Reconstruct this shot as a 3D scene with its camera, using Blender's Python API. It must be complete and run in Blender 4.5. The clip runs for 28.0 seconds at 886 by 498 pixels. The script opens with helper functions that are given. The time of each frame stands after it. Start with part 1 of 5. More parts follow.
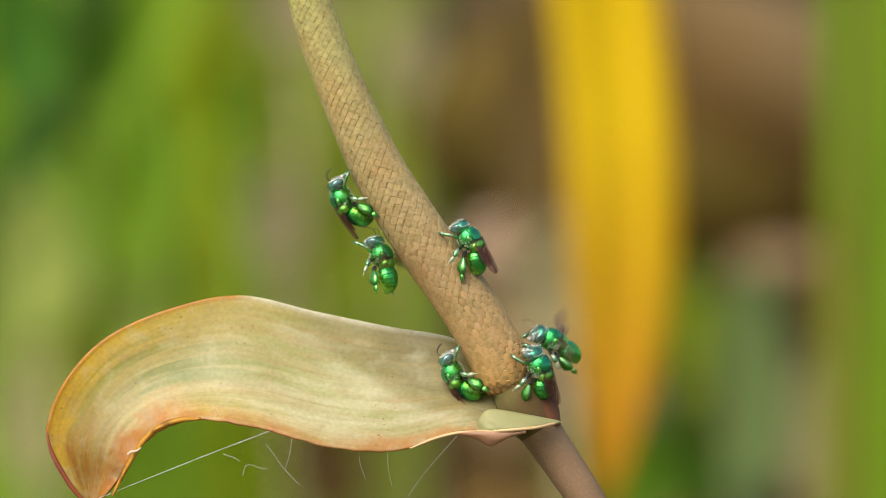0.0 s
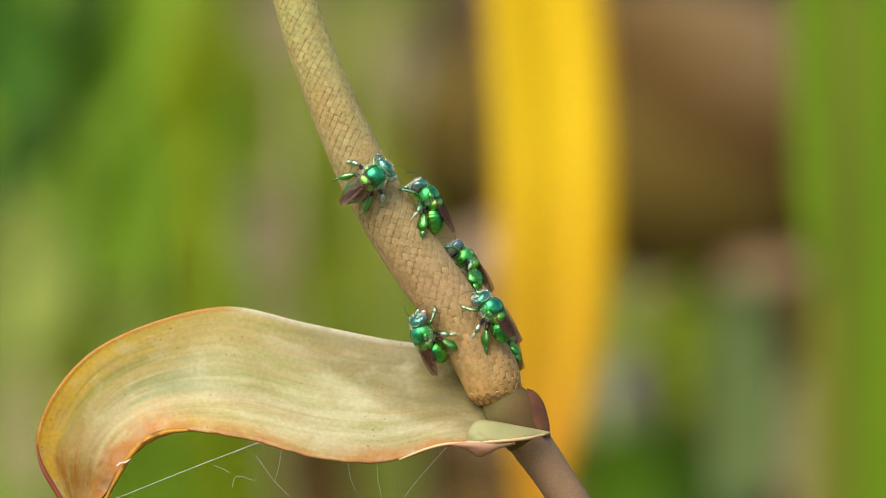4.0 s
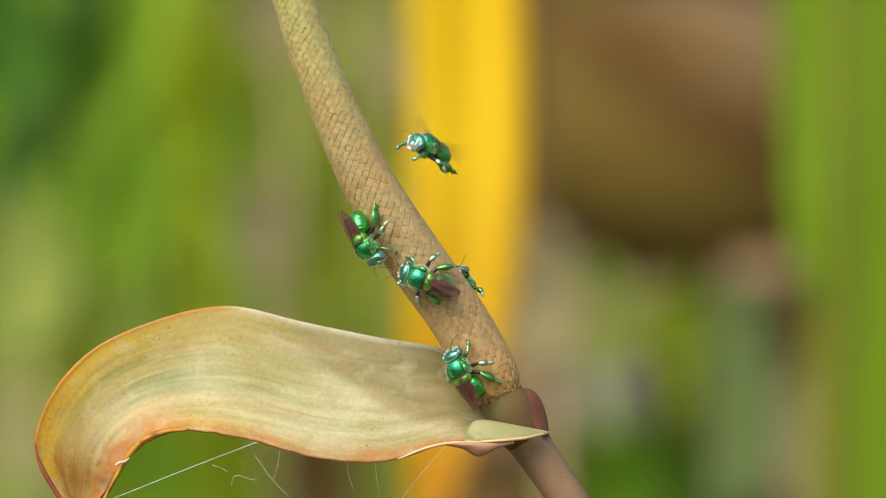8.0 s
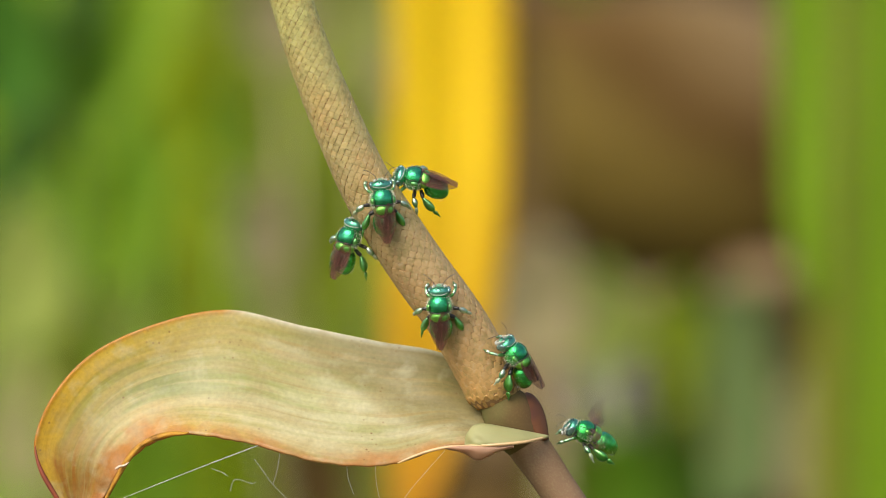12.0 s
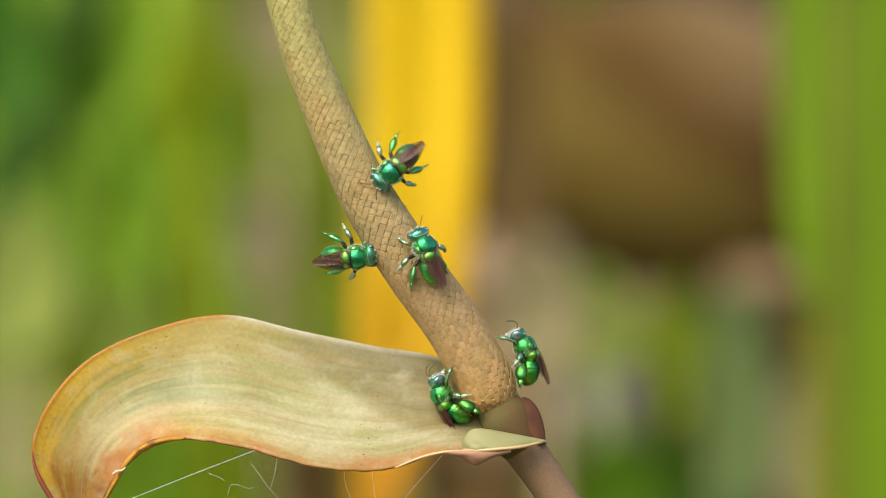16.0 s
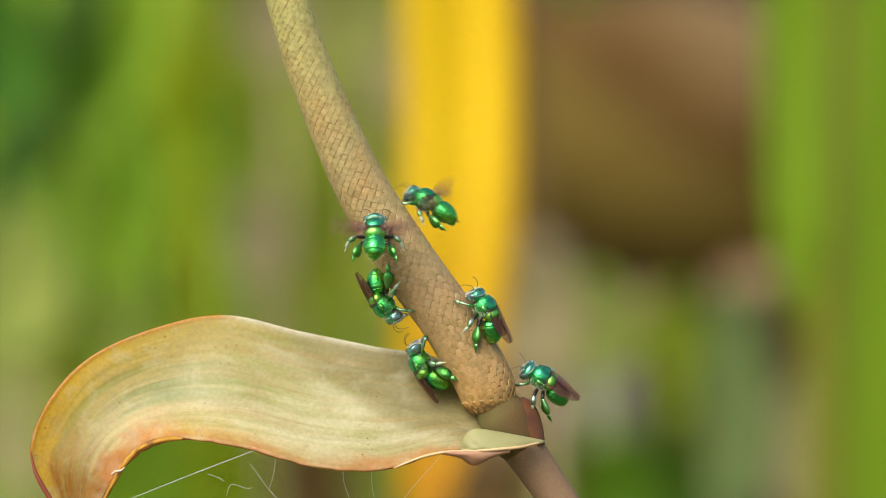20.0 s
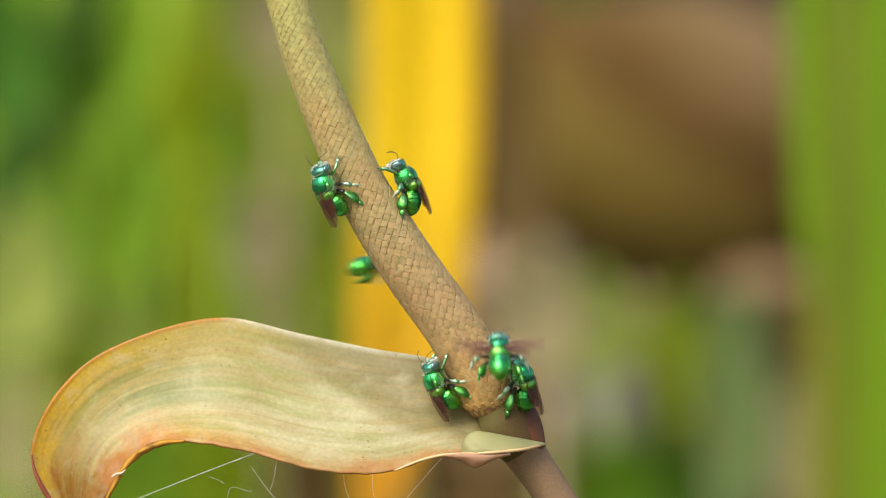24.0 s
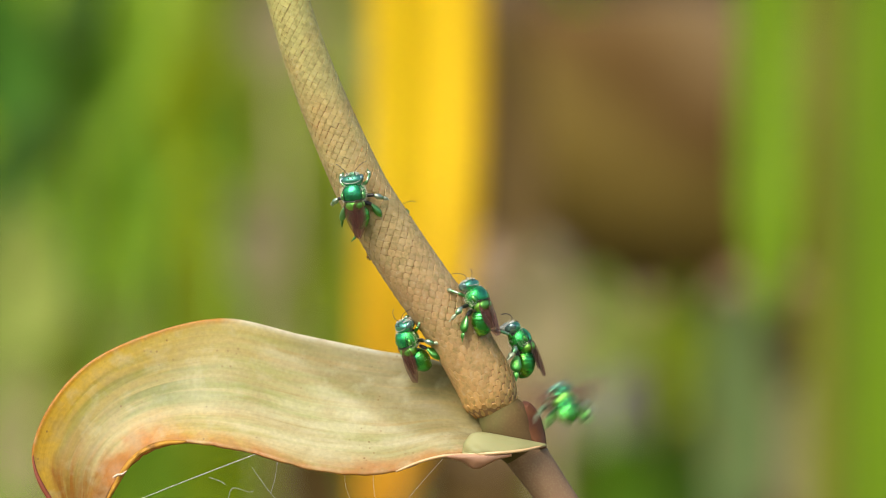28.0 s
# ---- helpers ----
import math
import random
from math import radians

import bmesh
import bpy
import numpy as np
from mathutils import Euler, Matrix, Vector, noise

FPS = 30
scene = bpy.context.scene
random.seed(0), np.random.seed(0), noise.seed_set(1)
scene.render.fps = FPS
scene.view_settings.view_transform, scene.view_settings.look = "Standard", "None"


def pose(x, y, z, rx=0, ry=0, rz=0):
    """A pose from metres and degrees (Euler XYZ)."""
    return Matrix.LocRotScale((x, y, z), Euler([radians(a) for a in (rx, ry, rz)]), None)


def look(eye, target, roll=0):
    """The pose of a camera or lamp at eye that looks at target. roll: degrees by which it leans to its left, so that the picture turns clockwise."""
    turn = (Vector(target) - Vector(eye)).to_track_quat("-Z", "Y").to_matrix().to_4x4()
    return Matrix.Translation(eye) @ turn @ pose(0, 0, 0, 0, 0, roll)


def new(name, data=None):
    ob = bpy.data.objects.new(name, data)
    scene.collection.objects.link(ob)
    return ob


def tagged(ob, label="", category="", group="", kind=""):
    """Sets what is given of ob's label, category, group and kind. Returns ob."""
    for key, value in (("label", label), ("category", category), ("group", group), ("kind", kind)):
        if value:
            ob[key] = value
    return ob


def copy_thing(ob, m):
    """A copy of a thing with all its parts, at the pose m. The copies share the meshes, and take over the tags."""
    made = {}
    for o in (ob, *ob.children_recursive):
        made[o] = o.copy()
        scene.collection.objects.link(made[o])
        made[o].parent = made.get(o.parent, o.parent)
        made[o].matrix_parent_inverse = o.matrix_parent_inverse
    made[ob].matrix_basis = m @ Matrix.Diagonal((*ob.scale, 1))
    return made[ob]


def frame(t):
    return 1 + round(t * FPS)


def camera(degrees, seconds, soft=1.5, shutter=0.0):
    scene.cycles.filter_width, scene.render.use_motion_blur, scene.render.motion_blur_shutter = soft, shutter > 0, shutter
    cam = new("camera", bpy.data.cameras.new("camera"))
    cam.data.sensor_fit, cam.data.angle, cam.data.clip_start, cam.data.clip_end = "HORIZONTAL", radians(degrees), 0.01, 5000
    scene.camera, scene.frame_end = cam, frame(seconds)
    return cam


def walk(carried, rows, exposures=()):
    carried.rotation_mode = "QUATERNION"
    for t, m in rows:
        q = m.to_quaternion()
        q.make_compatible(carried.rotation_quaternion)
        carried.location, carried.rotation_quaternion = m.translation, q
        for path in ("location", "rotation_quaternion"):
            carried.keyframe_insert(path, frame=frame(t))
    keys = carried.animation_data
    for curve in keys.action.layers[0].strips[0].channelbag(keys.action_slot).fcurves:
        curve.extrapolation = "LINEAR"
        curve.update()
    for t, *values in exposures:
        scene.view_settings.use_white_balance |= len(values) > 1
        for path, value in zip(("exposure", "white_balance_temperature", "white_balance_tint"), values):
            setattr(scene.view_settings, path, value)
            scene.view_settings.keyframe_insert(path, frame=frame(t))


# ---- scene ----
cam = camera(12.0, 28.0, soft=1.0, shutter=0.6)

# one unit is a tenth of a millimetre in the plane of the flower, which stands 0.746 m before the lens
U = 1e-4
H = 0.90
REACH = 7459.2
cam.data.dof.use_dof = True
cam.data.dof.focus_distance = 0.742
cam.data.dof.aperture_fstop = 10.5


def aim(yaw, pitch, roll):
    return pose(0, -REACH * U, H, 90 + pitch, roll, yaw)


walk(cam, [(0, aim(0.195, -0.313, -0.02)), (0.5, aim(0.189, -0.290, -0.01)), (1, aim(0.147, -0.258, -0.00)), (1.5, aim(0.219, -0.295, -0.03)), (2, aim(0.154, -0.254, -0.01)),
    (2.5, aim(0.236, -0.263, -0.03)), (3, aim(0.204, -0.251, -0.03)), (3.5, aim(0.049, -0.162, 0.03)), (5.5, aim(0.102, -0.168, -0.03)), (6, aim(0.137, -0.192, -0.03)),
    (6.5, aim(0.125, -0.196, -0.03)), (7, aim(0.054, -0.161, -0.01)), (7.5, aim(0.114, -0.199, -0.04)), (8, aim(0.034, -0.169, 0.00)), (8.5, aim(0.001, -0.137, 0.02)),
    (9, aim(0.058, -0.156, -0.02)), (9.5, aim(-0.037, -0.122, 0.00)), (10, aim(-0.032, -0.112, 0.01)), (10.5, aim(0.035, -0.148, -0.03)), (11, aim(-0.004, -0.122, 0.00)),
    (11.5, aim(-0.018, -0.107, -0.02)), (12, aim(0.032, -0.116, -0.02)), (12.5, aim(0.035, -0.116, 0.00)), (14.5, aim(-0.033, -0.077, 0.02)), (15, aim(0.083, -0.111, -0.01)),
    (15.5, aim(0.024, -0.076, -0.01)), (16, aim(-0.009, -0.051, 0.02)), (16.5, aim(0.035, -0.070, 0.00)), (17, aim(-0.009, -0.044, 0.01)), (17.5, aim(-0.020, -0.032, 0.01)),
    (18, aim(0.002, -0.051, 0.02)), (18.5, aim(-0.006, -0.056, 0.01)), (19, aim(-0.017, -0.062, -0.00)), (19.5, aim(-0.020, -0.047, 0.00)), (20, aim(-0.023, -0.047, -0.00)),
    (20.5, aim(-0.035, -0.035, -0.00)), (21, aim(-0.026, -0.024, 0.00)), (21.5, aim(-0.035, -0.024, -0.00)), (23.5, aim(-0.012, -0.024, 0.00)), (24, aim(-0.014, -0.012, 0.00)),
    (24.5, aim(-0.011, -0.020, -0.02)), (25, aim(-0.012, -0.024, 0.00)), (25.5, aim(0.000, -0.012, -0.00)), (26, aim(0.009, 0.000, -0.00)), (26.5, aim(-0.009, -0.024, -0.00)),
    (27, aim(0.006, -0.020, -0.01)), (27.5, aim(0.002, -0.003, 0.02)), (28, aim(0.000, -0.000, 0.00))],
     exposures=[(0, 0.50), (12.5, 0.51), (20, 0.54), (28, 0.60)])


def spot(u, v, d=0.0):
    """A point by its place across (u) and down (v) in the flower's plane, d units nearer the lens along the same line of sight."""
    k = U * (1 - d / REACH)
    return Vector(((u - 784) * k, -d * U, H + (441 - v) * k))


def far(u, v, y):
    """The same line of sight carried on to the depth y in metres."""
    return spot(u, v, -y / U)


# ---- world and light ----
world = bpy.data.worlds.new("world")
scene.world = world
world.use_nodes = True
wn = world.node_tree
sky = wn.nodes.new("ShaderNodeTexSky")
sky.sky_type = "NISHITA"
sky.sun_disc = False
SUN_UP, SUN_ROUND = 48, 212
sky.sun_elevation, sky.sun_rotation = radians(SUN_UP), radians(SUN_ROUND)
sky.air_density, sky.dust_density = 1.0, 3.0
wn.links.new(sky.outputs[0], wn.nodes["Background"].inputs[0])
wn.nodes["Background"].inputs[1].default_value = 0.15

sun = new("sun", bpy.data.lights.new("sun", "SUN"))
sun.data.energy, sun.data.angle, sun.data.color = 2.4, radians(45), (1.0, 0.90, 0.79)
sr, se = radians(SUN_ROUND), radians(SUN_UP)
toward = Vector((math.sin(sr) * math.cos(se), math.cos(sr) * math.cos(se), math.sin(se)))
sun.matrix_world = look(toward * 5, (0, 0, 0))


# ---- materials ----
def node(nt, kind, **values):
    n = nt.nodes.new(kind)
    for key, value in values.items():
        n.inputs[key.replace("_", " ")].default_value = value
    return n


def ramp(nt, fac, stops):
    n = nt.nodes.new("ShaderNodeValToRGB")
    els = n.color_ramp.elements
    while len(els) < len(stops):
        els.new(0.5)
    for el, (p, c) in zip(els, stops):
        el.position, el.color = p, (*c, 1)
    nt.links.new(fac, n.inputs[0])
    return n.outputs[0]


def mix(nt, fac, a, b, blend="MIX"):
    n = nt.nodes.new("ShaderNodeMix")
    n.data_type, n.blend_type = "RGBA", blend
    for key, value in ((0, fac), (6, a), (7, b)):
        if isinstance(value, (int, float)):
            n.inputs[key].default_value = value
        elif isinstance(value, tuple):
            n.inputs[key].default_value = (*value, 1)
        else:
            nt.links.new(value, n.inputs[key])
    return n.outputs[2]


def material(name, rough=0.5, metal=0.0, gloss=0.5):
    m = bpy.data.materials.new(name)
    m.use_nodes = True
    nt = m.node_tree
    b = nt.nodes["Principled BSDF"]
    b.inputs["Roughness"].default_value, b.inputs["Metallic"].default_value = rough, metal
    b.inputs["Specular IOR Level"].default_value = gloss
    return m, nt, b


def noise_of(nt, scale, detail=3.0, coord="Object", squash=None):
    tc = nt.nodes.new("ShaderNodeTexCoord")
    n = node(nt, "ShaderNodeTexNoise", Scale=scale, Detail=detail)
    if squash:
        mp = nt.nodes.new("ShaderNodeMapping")
        mp.inputs["Scale"].default_value = squash
        nt.links.new(tc.outputs[coord], mp.inputs[0])
        nt.links.new(mp.outputs[0], n.inputs["Vector"])
    else:
        nt.links.new(tc.outputs[coord], n.inputs["Vector"])
    return n.outputs["Fac"]


def bump(nt, b, height, strength, distance):
    n = node(nt, "ShaderNodeBump", Strength=strength, Distance=distance)
    nt.links.new(height, n.inputs["Height"])
    nt.links.new(n.outputs[0], b.inputs["Normal"])


def lit(nt, b, colour):
    nt.links.new(colour, b.inputs["Base Color"])


def glow_through(nt, b, colour, share):
    """Leaf tissue: part of the light passes through."""
    t = nt.nodes.new("ShaderNodeBsdfTranslucent")
    s = nt.nodes.new("ShaderNodeMixShader")
    s.inputs[0].default_value = share
    nt.links.new(colour, t.inputs[0])
    nt.links.new(b.outputs[0], s.inputs[1])
    nt.links.new(t.outputs[0], s.inputs[2])
    nt.links.new(s.outputs[0], nt.nodes["Material Output"].inputs[0])


def cuticle(name, stops, rough):
    """Metallic bee armour: hue drifts over the plate and from underside to top, finely pitted."""
    m, nt, b = material(name, rough, 0.9)
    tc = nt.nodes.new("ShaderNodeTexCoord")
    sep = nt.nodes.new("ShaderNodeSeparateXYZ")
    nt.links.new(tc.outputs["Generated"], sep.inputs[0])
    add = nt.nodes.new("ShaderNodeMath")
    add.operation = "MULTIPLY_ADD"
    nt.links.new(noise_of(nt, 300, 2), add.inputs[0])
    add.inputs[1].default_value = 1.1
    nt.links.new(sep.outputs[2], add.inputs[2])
    sub = nt.nodes.new("ShaderNodeMath")
    sub.operation = "SUBTRACT"
    nt.links.new(add.outputs[0], sub.inputs[0])
    sub.inputs[1].default_value = 0.66
    info = nt.nodes.new("ShaderNodeObjectInfo")
    sway = nt.nodes.new("ShaderNodeMath")
    sway.operation = "MULTIPLY_ADD"
    nt.links.new(info.outputs["Random"], sway.inputs[0])
    sway.inputs[1].default_value = 0.18
    nt.links.new(sub.outputs[0], sway.inputs[2])
    worn = ramp(nt, noise_of(nt, 700, 3), [(0.28, (0.55, 0.6, 0.62)), (0.44, (1, 1, 1))])
    lit(nt, b, mix(nt, 1.0, ramp(nt, sway.outputs[0], stops), worn, "MULTIPLY"))
    v = node(nt, "ShaderNodeTexVoronoi", Scale=5200.0)
    nt.links.new(tc.outputs["Object"], v.inputs["Vector"])
    b.inputs["Coat Weight"].default_value, b.inputs["Coat Roughness"].default_value = 0.25, 0.3
    dents = nt.nodes.new("ShaderNodeMath")
    dents.operation = "MULTIPLY_ADD"
    nt.links.new(noise_of(nt, 1100, 2), dents.inputs[0])
    dents.inputs[1].default_value = 3.0
    nt.links.new(v.outputs["Distance"], dents.inputs[2])
    bump(nt, b, dents.outputs[0], 0.3, 0.00008)
    return m


# upper stops turn bluer: the sky's reflection is put into the colour
M_GREEN = cuticle("green_cuticle", [(0.0, (0.16, 0.50, 0.05)), (0.40, (0.05, 0.46, 0.07)), (0.72, (0.022, 0.40, 0.09)), (1.0, (0.04, 0.37, 0.17))], 0.27)
M_BELLY = cuticle("abdomen_cuticle", [(0.0, (0.26, 0.54, 0.05)), (0.45, (0.09, 0.48, 0.06)), (0.8, (0.04, 0.42, 0.10)), (1.0, (0.06, 0.40, 0.22))], 0.27)
M_LIMEPLATE = cuticle("yellow_green_cuticle", [(0.0, (0.10, 0.44, 0.07)), (0.5, (0.26, 0.58, 0.07)), (1.0, (0.15, 0.50, 0.09))], 0.34)
M_TEAL = cuticle("teal_cuticle", [(0.0, (0.48, 0.50, 0.44)), (0.40, (0.40, 0.46, 0.42)), (0.58, (0.16, 0.36, 0.28)), (0.8, (0.04, 0.33, 0.14)), (1.0, (0.10, 0.36, 0.24))], 0.32)
# legs: pale tufts and silvery highlights both go into the upper stops
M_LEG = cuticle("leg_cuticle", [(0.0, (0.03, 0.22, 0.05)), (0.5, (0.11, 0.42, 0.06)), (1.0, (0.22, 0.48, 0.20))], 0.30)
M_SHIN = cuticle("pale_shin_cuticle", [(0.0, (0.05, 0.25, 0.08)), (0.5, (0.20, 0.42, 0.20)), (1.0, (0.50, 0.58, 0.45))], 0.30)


def plain(name, colour, rough, metal=0.0, grain=900.0, spread=0.3):
    m, nt, b = material(name, rough, metal)
    dark = tuple(c * (1 - spread) for c in colour)
    lit(nt, b, mix(nt, noise_of(nt, grain), dark, colour))
    return m


M_DARK = plain("dark_cuticle", (0.025, 0.02, 0.018), 0.3)
M_EYE = plain("eye", (0.24, 0.40, 0.37), 0.25, 0.65, 500, 0.55)
M_FACE = plain("pale_face", (0.68, 0.70, 0.62), 0.36, 0.25, 1500, 0.45)
M_UNDER = plain("abdomen_underside", (0.20, 0.15, 0.085), 0.5, 0.1, 900, 0.6)
M_HAIR = plain("pale_hair", (0.80, 0.74, 0.58), 0.6)

M_FOOT = plain("pale_foot", (0.44, 0.52, 0.34), 0.5, 0.3)
M_WING, nt, b = material("wing", 0.36, 0.0, 0.3)
lit(nt, b, mix(nt, noise_of(nt, 500), (0.055, 0.025, 0.022), (0.19, 0.07, 0.045)))
b.inputs["Alpha"].default_value = 0.62
M_VEIN = plain("wing_vein", (0.05, 0.028, 0.022), 0.4)

# florets of the spadix: tan, greener towards the tip, ruddy towards the foot
M_FLORET, nt, b = material("floret", 0.6, 0.0, 0.25)
geo = nt.nodes.new("ShaderNodeNewGeometry")
sep = nt.nodes.new("ShaderNodeSeparateXYZ")
nt.links.new(geo.outputs["Position"], sep.inputs[0])
up = nt.nodes.new("ShaderNodeMapRange")
up.inputs[1].default_value, up.inputs[2].default_value = H - 0.032, H + 0.045
nt.links.new(sep.outputs[2], up.inputs[0])
along = ramp(nt, up.outputs[0], [(0.0, (0.50, 0.28, 0.075)), (0.13, (0.43, 0.27, 0.105)), (0.32, (0.37, 0.255, 0.12)), (0.60, (0.40, 0.315, 0.132)), (1.0, (0.42, 0.405, 0.135))])
info = nt.nodes.new("ShaderNodeObjectInfo")
both = nt.nodes.new("ShaderNodeMath")
both.operation = "ADD"
nt.links.new(info.outputs["Random"], both.inputs[0])
nt.links.new(geo.outputs["Random Per Island"], both.inputs[1])
frac = nt.nodes.new("ShaderNodeMath")
frac.operation = "FRACT"
nt.links.new(both.outputs[0], frac.inputs[0])
tone = mix(nt, frac.outputs[0], (0.82, 0.82, 0.80), (1.06, 1.04, 1.00))
c = mix(nt, 1.0, along, tone, "MULTIPLY")
tcw = node(nt, "ShaderNodeTexNoise", Scale=90.0, Detail=4.0)
nt.links.new(geo.outputs["Position"], tcw.inputs["Vector"])
c = mix(nt, ramp(nt, tcw.outputs["Fac"], [(0.50, (0, 0, 0)), (0.75, (0.40, 0.40, 0.40))]), c, (0.40, 0.19, 0.06))
speckle = node(nt, "ShaderNodeTexNoise", Scale=1300.0, Detail=4.0)
nt.links.new(geo.outputs["Position"], speckle.inputs["Vector"])
c = mix(nt, ramp(nt, speckle.outputs["Fac"], [(0.36, (0.5, 0.5, 0.5)), (0.50, (0, 0, 0))]), c, (0.20, 0.17, 0.05))
c = mix(nt, ramp(nt, speckle.outputs["Fac"], [(0.56, (0, 0, 0)), (0.72, (0.35, 0.35, 0.35))]), c, (0.46, 0.40, 0.24))
lit(nt, b, c)
fine = node(nt, "ShaderNodeTexNoise", Scale=2500.0, Detail=3.0)
nt.links.new(geo.outputs["Position"], fine.inputs["Vector"])
bump(nt, b, fine.outputs["Fac"], 0.4, 0.0001)
b.inputs["Subsurface Weight"].default_value = 0.12
b.inputs["Subsurface Scale"].default_value = 0.001
M_CORE = plain("spadix_core", (0.28, 0.155, 0.055), 0.8, 0, 300)

# peduncle: grey-brown with fine warts
M_STALK, nt, b = material("stalk", 0.6, 0.0, 0.2)
c = mix(nt, noise_of(nt, 90, 5), (0.17, 0.104, 0.056), (0.27, 0.168, 0.092))
c = mix(nt, ramp(nt, noise_of(nt, 2600, 3), [(0.48, (0, 0, 0)), (0.72, (0.45, 0.45, 0.45))]), c, (0.28, 0.22, 0.11))
lit(nt, b, c)
bump(nt, b, noise_of(nt, 2600, 3), 0.35, 0.0002)

# neck: olive brown, ruddier and stained to one side
M_NECK, nt, b = material("neck", 0.7, 0.0, 0.05)
tc = nt.nodes.new("ShaderNodeTexCoord")
sep = nt.nodes.new("ShaderNodeSeparateXYZ")
nt.links.new(tc.outputs["Generated"], sep.inputs[0])
c = ramp(nt, sep.outputs[0], [(0.0, (0.15, 0.14, 0.05)), (0.35, (0.125, 0.11, 0.038)), (0.58, (0.12, 0.088, 0.032)), (0.75, (0.12, 0.076, 0.034)), (1.0, (0.15, 0.095, 0.045))])
c = mix(nt, ramp(nt, noise_of(nt, 110, 4), [(0.45, (0, 0, 0)), (0.7, (0.6, 0.6, 0.6))]), c, (0.12, 0.065, 0.03))
c = mix(nt, ramp(nt, noise_of(nt, 2200, 3), [(0.5, (0, 0, 0)), (0.75, (0.14, 0.14, 0.14))]), c, (0.25, 0.19, 0.075))
lit(nt, b, c)
bump(nt, b, noise_of(nt, 1800, 3), 0.3, 0.0002)


def spathe_material(name, base, edge, edge_share, ageing=1.0):
    """Drying spathe: long veins, pale middle, rusty margins, brown flecks. UV runs along (u) and across (v)."""
    m, nt, b = material(name, 0.37, 0.0, 0.42)
    uv = nt.nodes.new("ShaderNodeUVMap")
    sep = nt.nodes.new("ShaderNodeSeparateXYZ")
    nt.links.new(uv.outputs[0], sep.inputs[0])

    def streak(scale, squash, detail):
        mp = nt.nodes.new("ShaderNodeMapping")
        mp.inputs["Scale"].default_value = squash
        nt.links.new(uv.outputs[0], mp.inputs[0])
        n = node(nt, "ShaderNodeTexNoise", Scale=scale, Detail=detail, Distortion=0.5)
        nt.links.new(mp.outputs[0], n.inputs["Vector"])
        return n.outputs["Fac"]
    wob = nt.nodes.new("ShaderNodeMath")
    wob.operation = "MULTIPLY_ADD"
    nt.links.new(streak(5.0, (3.0, 1.0, 1), 4.0), wob.inputs[0])
    wob.inputs[1].default_value = 0.30
    nt.links.new(sep.outputs[1], wob.inputs[2])
    across = ramp(nt, sep.outputs[1], base)
    broad = streak(3.0, (1.8, 4.0, 1), 4.0)
    c = mix(nt, ramp(nt, broad, [(0.44, (0, 0, 0)), (0.68, (0.6, 0.6, 0.6))]), across, (0.45, 0.31, 0.11))
    veins = streak(3.0, (1.1, 4.2, 1), 2.2)
    c = mix(nt, ramp(nt, veins, [(0.33, (0.75, 0.75, 0.75)), (0.53, (0, 0, 0))]), c, (0.34, 0.37, 0.10))
    hair = streak(6.0, (2.5, 14.0, 1), 5.0)
    c = mix(nt, ramp(nt, hair, [(0.52, (0, 0, 0)), (0.72, (0.10, 0.10, 0.10))]), c, (0.42, 0.36, 0.14))
    patch = node(nt, "ShaderNodeTexNoise", Scale=7.0, Detail=5.0)
    nt.links.new(uv.outputs[0], patch.inputs["Vector"])
    c = mix(nt, ramp(nt, patch.outputs["Fac"], [(0.42, (0, 0, 0)), (0.70, (0.6, 0.6, 0.6))]), c, (0.64, 0.60, 0.38))
    # above the fold near the root: tan, darkened to hold the hollow's shade
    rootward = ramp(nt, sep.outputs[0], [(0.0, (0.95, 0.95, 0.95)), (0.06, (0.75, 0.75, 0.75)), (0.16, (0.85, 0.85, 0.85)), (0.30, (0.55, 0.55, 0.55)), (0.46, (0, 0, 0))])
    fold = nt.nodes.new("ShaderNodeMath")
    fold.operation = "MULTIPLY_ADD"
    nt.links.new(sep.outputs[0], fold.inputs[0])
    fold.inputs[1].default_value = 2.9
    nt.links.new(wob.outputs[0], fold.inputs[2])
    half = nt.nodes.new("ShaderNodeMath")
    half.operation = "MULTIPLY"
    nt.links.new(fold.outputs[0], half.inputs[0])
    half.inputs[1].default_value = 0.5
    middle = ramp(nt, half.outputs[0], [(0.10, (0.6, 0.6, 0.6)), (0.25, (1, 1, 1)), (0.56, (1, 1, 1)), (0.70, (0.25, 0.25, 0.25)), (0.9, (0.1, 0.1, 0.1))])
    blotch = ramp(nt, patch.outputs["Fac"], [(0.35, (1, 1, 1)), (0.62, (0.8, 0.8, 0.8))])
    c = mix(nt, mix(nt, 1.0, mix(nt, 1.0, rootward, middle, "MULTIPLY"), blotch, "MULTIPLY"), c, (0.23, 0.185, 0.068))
    stain = ramp(nt, streak(4.2, (1.3, 4.5, 1), 6.0), [(0.50, (0, 0, 0)), (0.68, (0.75, 0.75, 0.75))])
    where = ramp(nt, sep.outputs[0], [(0.03, (0.2, 0.2, 0.2)), (0.10, (1, 1, 1)), (0.34, (0.8, 0.8, 0.8)), (0.6, (0.25, 0.25, 0.25))])
    c = mix(nt, mix(nt, 1.0, stain, where, "MULTIPLY"), c, (0.41, 0.30, 0.105))
    aged_half = ramp(nt, sep.outputs[0], [(0.34, (0, 0, 0)), (0.52, (0.88, 0.88, 0.88)), (1.0, (0.9, 0.9, 0.9))])
